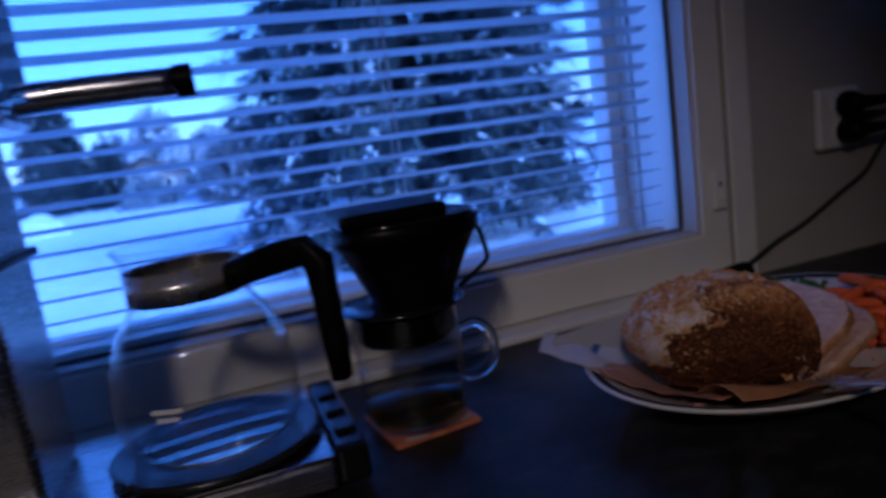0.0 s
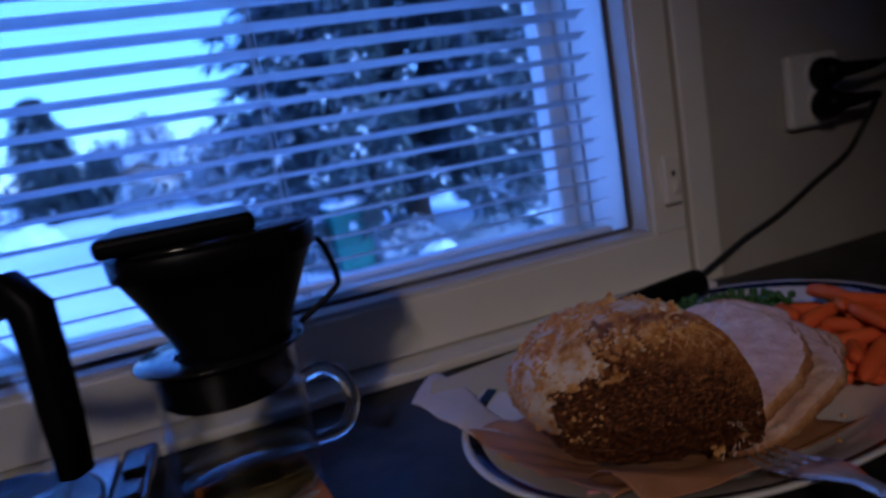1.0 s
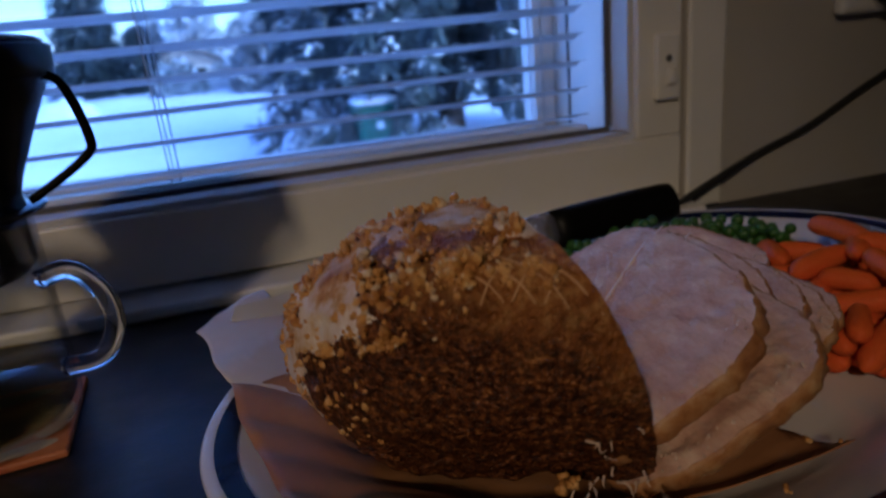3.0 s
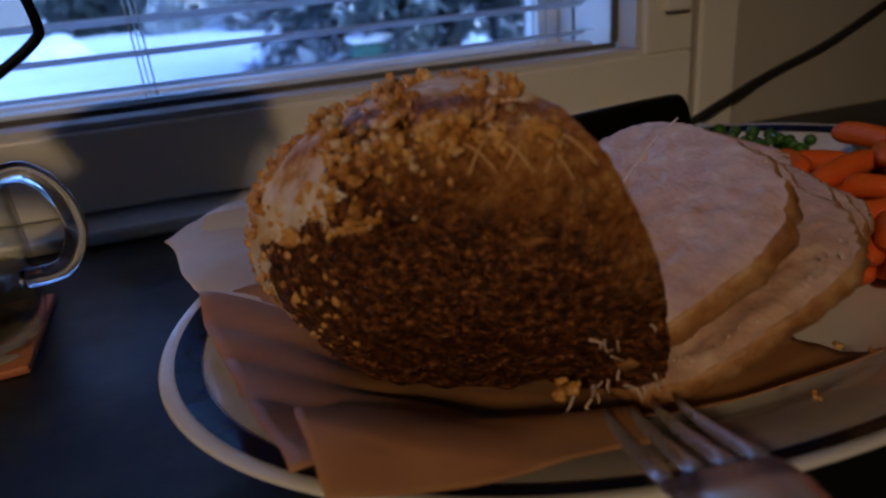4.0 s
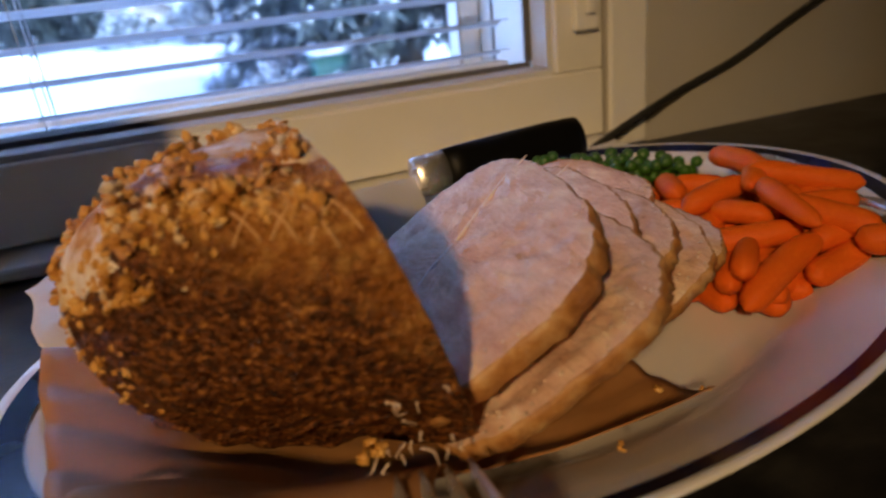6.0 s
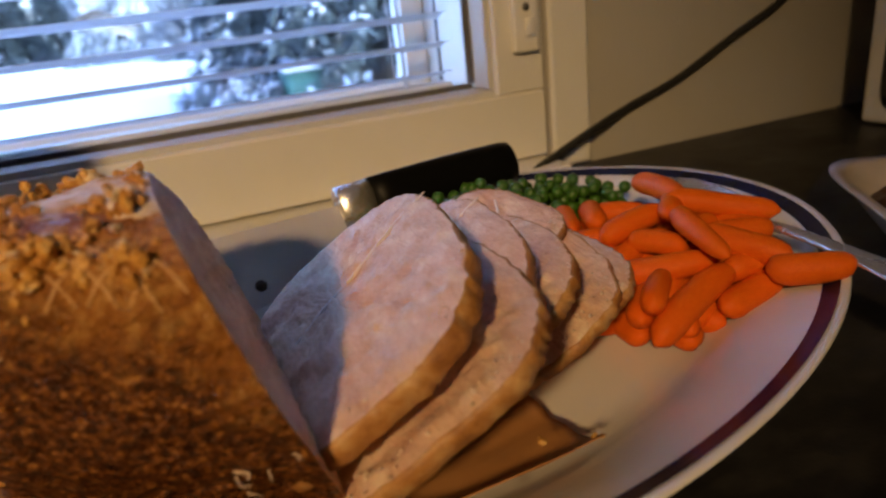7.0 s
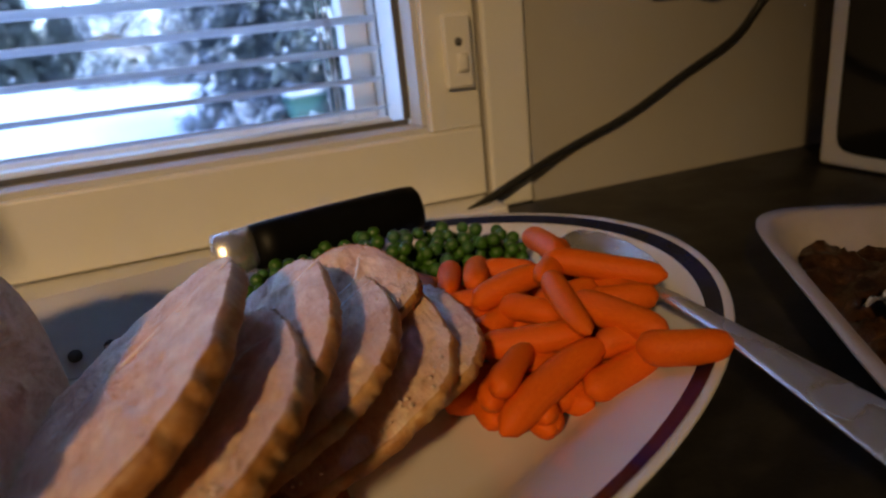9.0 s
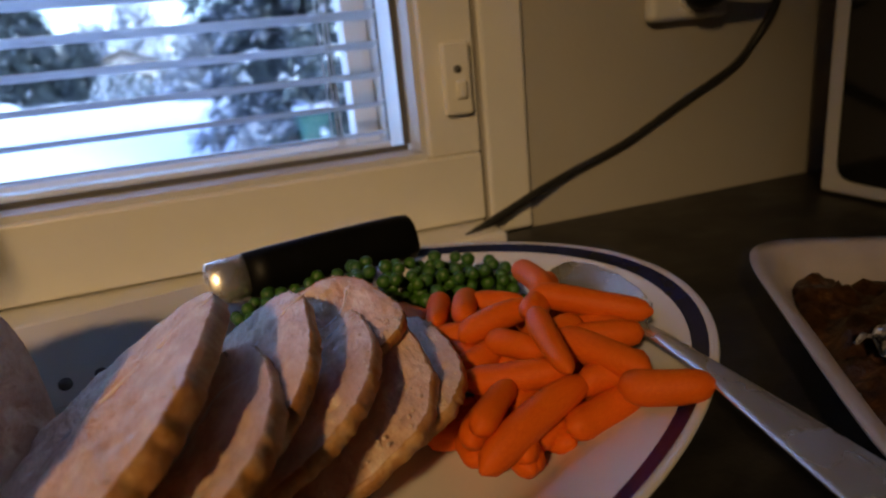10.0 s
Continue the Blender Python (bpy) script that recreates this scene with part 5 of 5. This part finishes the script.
def sprays(rng, spots, length, width, tris=6, droop=0.5):
    """Small needle fans at each (place, outward) spot."""
    V, F = [], []
    for p, out in spots:
        for k in range(tris):
            d = (out + Vector((rng.gauss(0, 0.55), rng.gauss(0, 0.55), rng.gauss(-droop, 0.35)))).normalized() * length * rng.uniform(0.6, 1.3)
            s = d.cross(Vector((rng.gauss(0, 0.3), rng.gauss(0, 0.3), 1))).normalized() * width * rng.uniform(0.6, 1.3)
            n = len(V)
            q = p + Vector((rng.gauss(0, 0.05), rng.gauss(0, 0.05), rng.gauss(0, 0.05)))
            V += [q - s * 0.5, q + s * 0.5, q + d * 0.6 + s * 0.6, q + d, q + d * 0.55 - s * 0.6]
            F += [(n, n + 1, n + 2, n + 3, n + 4)]
    return V, F


def conifer(name, x, y, base, height, radius, levels, arms, label, seed, bare=0.6, power=0.75, snow_share=0.4, fan=1.0):
    rng = random.Random(seed)
    ob = thing(name, (x, y, base), label, "tree", "garden trees")
    tr = radius * 0.075
    part("trunk", tube([(x, y, base - 0.2), (x, y, base + 0.5), (x + 0.03, y, base + height * 0.5), (x, y, base + height)], [tr * 1.3, tr, tr * 0.6, 0.02], 14), bark_mat, ob)
    spots, snow = [], []
    limbs = bmesh.new()
    for lv in range(levels):
        t = lv / levels
        zz = base + bare + (height - bare) * t
        rad = radius * (1 - t) ** power
        for k in range(arms):
            a = 2 * math.pi * (k + rng.random()) / arms
            ln = rad * rng.uniform(0.72, 1.12)
            out = Vector((math.cos(a), math.sin(a), 0))
            n = max(3, int(ln * 4.5 * fan))
            for m in range(n):
                f = 0.25 + 0.75 * (m + rng.random()) / n
                p = Vector((x, y, zz)) + out * ln * f + Vector((0, 0, 0.10 * ln * f - 0.28 * ln * f * f + rng.gauss(0, 0.05)))
                spots.append((p, out))
                if rng.random() < snow_share * (0.25 + 0.75 * f):
                    snow.append((p + Vector((0, 0, 0.05)), out))
            if lv % 3 == 0 and k % 2 == 0:
                tube([(x, y, zz), Vector((x, y, zz)) + out * ln * 0.5, Vector((x, y, zz)) + out * ln * 0.95 + Vector((0, 0, -0.18 * ln))], [0.03, 0.02, 0.008], 5, limbs, 2)
    V, F = sprays(rng, spots, 0.34 / fan ** 0.5, 0.040, 14)
    crown = raw("crown", V, F, needle_mat, ob)
    part("limbs", limbs, bark_mat, ob)
    V, F = sprays(rng, snow, 0.15, 0.035, 12, 0.25)
    tagged(raw("snow_load", V, F, snow_mat, ob), "clumps of snow on the branches", kind="stuff")
    tagged(crown, kind="stuff")
    return ob


conifer("spruce_tree", 3.35, 10.5, -0.55, 13.5, 2.95, 62, 15, "tall dark spruce with snow on its branches", 21, bare=1.0, power=0.62, snow_share=0.45)
conifer("thuja_tree", -5.6, 30.0, 0.1, 5.0, 1.75, 26, 12, "dark conical evergreen dusted with snow", 22, bare=0.3, power=0.5, snow_share=0.15)
conifer("thuja_tree", -3.55, 29.0, 0.1, 2.6, 0.9, 14, 9, "small dark evergreen dusted with snow", 24, bare=0.2, power=0.5, snow_share=0.2)


def shrub(name, x, y, rx, ry, h, count, label, mat, seed, snow_share=0.35, stem=0.2):
    rng = random.Random(seed)
    base = ground_z(x, y)
    ob = thing(name, (x, y, base), label, "shrub", "garden shrubs")
    V, F, SV, SF = [], [], [], []
    for k in range(count):
        a, u = rng.uniform(0, 6.283), rng.random() ** 0.5
        el = rng.random()
        p = Vector((x + rx * u * math.cos(a) * (1 - 0.3 * el), y + ry * u * math.sin(a), base + h * el * math.sqrt(max(0.05, 1 - u * u * 0.8))))
        d = Vector((math.cos(a) * 0.6, math.sin(a) * 0.6, 0.8 + rng.gauss(0, 0.3))).normalized() * h * rng.uniform(0.10, 0.22)
        s = Vector((rng.gauss(0, 1), rng.gauss(0, 1), 0.2)).normalized() * h * 0.022
        n = len(V)
        V += [p - s, p + s, p + d]
        F += [(n, n + 1, n + 2)]
        if rng.random() < snow_share:
            n = len(SV)
            s *= 2.2
            SV += [p - s + Vector((0, 0, 0.02)), p + s + Vector((0, 0, 0.02)), p + d * 0.7 + s * 0.4, p + d * 0.7 - s * 0.5]
            SF += [(n, n + 1, n + 2, n + 3)]
    part("stem", tube([(x, y, base - 0.05), (x + 0.02, y, base + h * stem), (x, y, base + h * 0.6)], [h * 0.03, h * 0.02, h * 0.008], 8), bark_mat, ob)
    tagged(raw("twigs", V, F, mat, ob), kind="stuff")
    tagged(raw("snow_load", SV, SF, snow_mat, ob), "snow caught among the twigs", kind="stuff")
    return ob


shrub("round_tree", 1.75, 25.0, 2.1, 1.6, 2.7, 5200, "round leafless tree with frosted grey twigs", hedge_mat, 31, 0.12)
shrub("garden_shrub", 1.35, 9.7, 0.75, 0.5, 0.95, 1500, "low leafless shrub weighed down with snow", hedge_mat, 32, 0.6)
shrub("garden_shrub", 5.9, 10.9, 0.9, 0.6, 1.0, 1500, "low leafless shrub weighed down with snow", hedge_mat, 33, 0.7)
shrub("garden_shrub", 4.1, 9.0, 0.75, 0.4, 0.35, 900, "low dark creeping shrub in the snow", needle_mat, 34, 0.3)
shrub("garden_shrub", -2.1, 26.0, 1.1, 0.8, 1.3, 1500, "dark garden shrub dusted with snow", needle_mat, 35, 0.3)
shrub("garden_shrub", 0.2, 27.0, 1.8, 0.8, 1.2, 1800, "dark garden shrub dusted with snow", needle_mat, 36, 0.3)
shrub("garden_shrub", 2.6, 8.6, 0.55, 0.4, 0.6, 900, "low leafless shrub weighed down with snow", hedge_mat, 37, 0.7)

shrub("far_birch", -3.6, 62.0, 2.6, 2.0, 6.2, 2600, "distant leafless birch with frosted twigs", hedge_mat, 41, 0.5)
shrub("far_birch", -7.5, 66.0, 2.4, 2.0, 5.0, 2200, "distant leafless birch with frosted twigs", hedge_mat, 42, 0.5)
shrub("far_birch", 0.8, 64.0, 2.6, 2.0, 4.6, 2200, "distant leafless birch with frosted twigs", hedge_mat, 43, 0.5)


def mound(x, y, rx, ry, h, seed, label):
    bm = bmesh.new()
    bmesh.ops.create_icosphere(bm, subdivisions=4, radius=1.0)
    base = ground_z(x, y)
    for v in bm.verts:
        k = 1 + 0.22 * noise.noise(v.co * 2 + Vector((seed, 0, 0)))
        v.co = Vector((x + v.co.x * rx * k, y + v.co.y * ry * k, base + v.co.z * h * k))
    ob = part("snow_mound", bm, snow_mat, None, "", True, (x, y, base))
    return tagged(ob, label, "snow mound", "mounds in the garden")


mound(-4.9, 22.0, 0.9, 0.6, 0.62, 1, "snow-capped low bush rounded by snow")
mound(2.75, 8.0, 0.35, 0.3, 0.28, 3, "small heap of snow beside the bin")

wb = thing("wheeled_bin", (1.83, 8.9, -0.55), "green wheeled rubbish bin with snow on its lid", "bin")
WB = (1.83, 8.9, ground_z(1.83, 8.9))
wb.location = WB
rr = [oval(WB[0], WB[1], WB[2] + z, hx_, hy_, 8.0, 40) for z, hx_, hy_ in ((0.05, 0.23, 0.24), (0.10, 0.235, 0.25), (0.75, 0.285, 0.33), (0.80, 0.30, 0.35), (0.84, 0.30, 0.35))]
part("body", loft(rr), bin_green, wb)
part("lid", loft([oval(WB[0], WB[1], WB[2] + z, h, h * 1.15, 8.0, 40) for z, h in ((0.842, 0.305), (0.87, 0.31), (0.90, 0.28))]), bin_green, wb)
part("snow_cap", loft([oval(WB[0], WB[1], WB[2] + z, h, h * 1.12, 5.0, 40) for z, h in ((0.902, 0.28), (0.93, 0.31), (0.98, 0.29), (1.01, 0.20))]), snow_mat, wb, "thick cap of snow")
part("label_plate", box((WB[0] - 0.045, WB[1] - 0.335, WB[2] + 0.60), (WB[0] + 0.045, WB[1] - 0.318, WB[2] + 0.70), 0.004), snow_mat, wb, "pale square label", False)
for dx in (-0.22, 0.22):
    w = lathe([(0.02, -0.025), (0.095, -0.025), (0.10, -0.015), (0.10, 0.015), (0.095, 0.025), (0.02, 0.025)], (0, 0, 0), 24, close_ends=True)
    bmesh.ops.transform(w, matrix=Matrix.Translation((WB[0] + dx, WB[1] + 0.22, WB[2] + 0.10)) @ pose(0, 0, 0, 0, 90), verts=w.verts)
    part("wheel", w, rubber_black, wb)


def house(x, y, w, d, h, roof_h, label):
    base = ground_z(x, y) - 0.1
    ob = thing("house", (x, y, base), label, "house", "houses across the garden")
    part("wall", box((x - w / 2, y - d / 2, base), (x + w / 2, y + d / 2, base + h)), house_wall, ob, "", False)
    bm = bmesh.new()
    e = 0.4
    rr = [[(x + s * (w / 2 + e), yy, base + h - 0.1), (x, yy, base + h + roof_h), (x, yy, base + h + roof_h + 0.22), (x + s * (w / 2 + e), yy, base + h + 0.12)] for yy in (y - d / 2 - e, y + d / 2 + e) for s in (-1,)]
    loft(rr, True, bm)
    rr = [[(x + (w / 2 + e), yy, base + h - 0.1), (x, yy, base + h + roof_h), (x, yy, base + h + roof_h + 0.22), (x + (w / 2 + e), yy, base + h + 0.12)] for yy in (y - d / 2 - e, y + d / 2 + e)]
    loft(rr, True, bm)
    part("roof", bm, bark_mat, ob, "dark roof", False)
    gb = bmesh.new()
    vs = [gb.verts.new(p) for p in ((x - w / 2, y - d / 2, base + h), (x + w / 2, y - d / 2, base + h), (x, y - d / 2, base + h + roof_h * 0.95))]
    gb.faces.new(vs)
    part("gable", gb, house_wall, ob, "", False)
    for k in (-1, 1):
        wdw = part("window", box((x + k * w * 0.22 - 0.5, y - d / 2 - 0.05, base + h * 0.4), (x + k * w * 0.22 + 0.5, y - d / 2 + 0.02, base + h * 0.82), 0.01), white_paint, ob, "", False)
        part("pane", box((x + k * w * 0.22 - 0.42, y - d / 2 - 0.06, base + h * 0.43), (x + k * w * 0.22 + 0.42, y - d / 2 - 0.051, base + h * 0.79)), oven_black, wdw, "dark pane", False)
    return ob


house(-3.4, 46.0, 4.6, 5.0, 0.9, 1.1, "low dark outbuilding with a gable roof")
house(-15.5, 42.0, 8.0, 7.0, 2.6, 2.2, "grey house with a dark gable roof")

# the far wood along the fields
rng = random.Random(77)
V, F = [], []
for k in range(900):
    x = rng.uniform(-160, 220)
    y = rng.uniform(150, 190)
    h = rng.uniform(2.5, 5.5)
    w = h * rng.uniform(0.22, 0.4)
    n = len(V)
    for m in range(7):
        a = 2 * math.pi * m / 7
        V.append((x + w * math.cos(a) * rng.uniform(0.7, 1.3), y + w * math.sin(a), -0.1))
    for m in range(7):
        a = 2 * math.pi * m / 7
        V.append((x + w * 0.7 * math.cos(a) * rng.uniform(0.6, 1.3), y + w * 0.7 * math.sin(a), h * rng.uniform(0.45, 0.65)))
    V.append((x, y, h))
    for m in range(7):
        o2 = (m + 1) % 7
        F += [(n + m, n + o2, n + 7 + o2, n + 7 + m), (n + 7 + m, n + 7 + o2, n + 14)]
far = raw("far_wood", V, F, far_mat)
tagged(far, "distant dark wood beyond the snowy fields", "wood", kind="stuff")
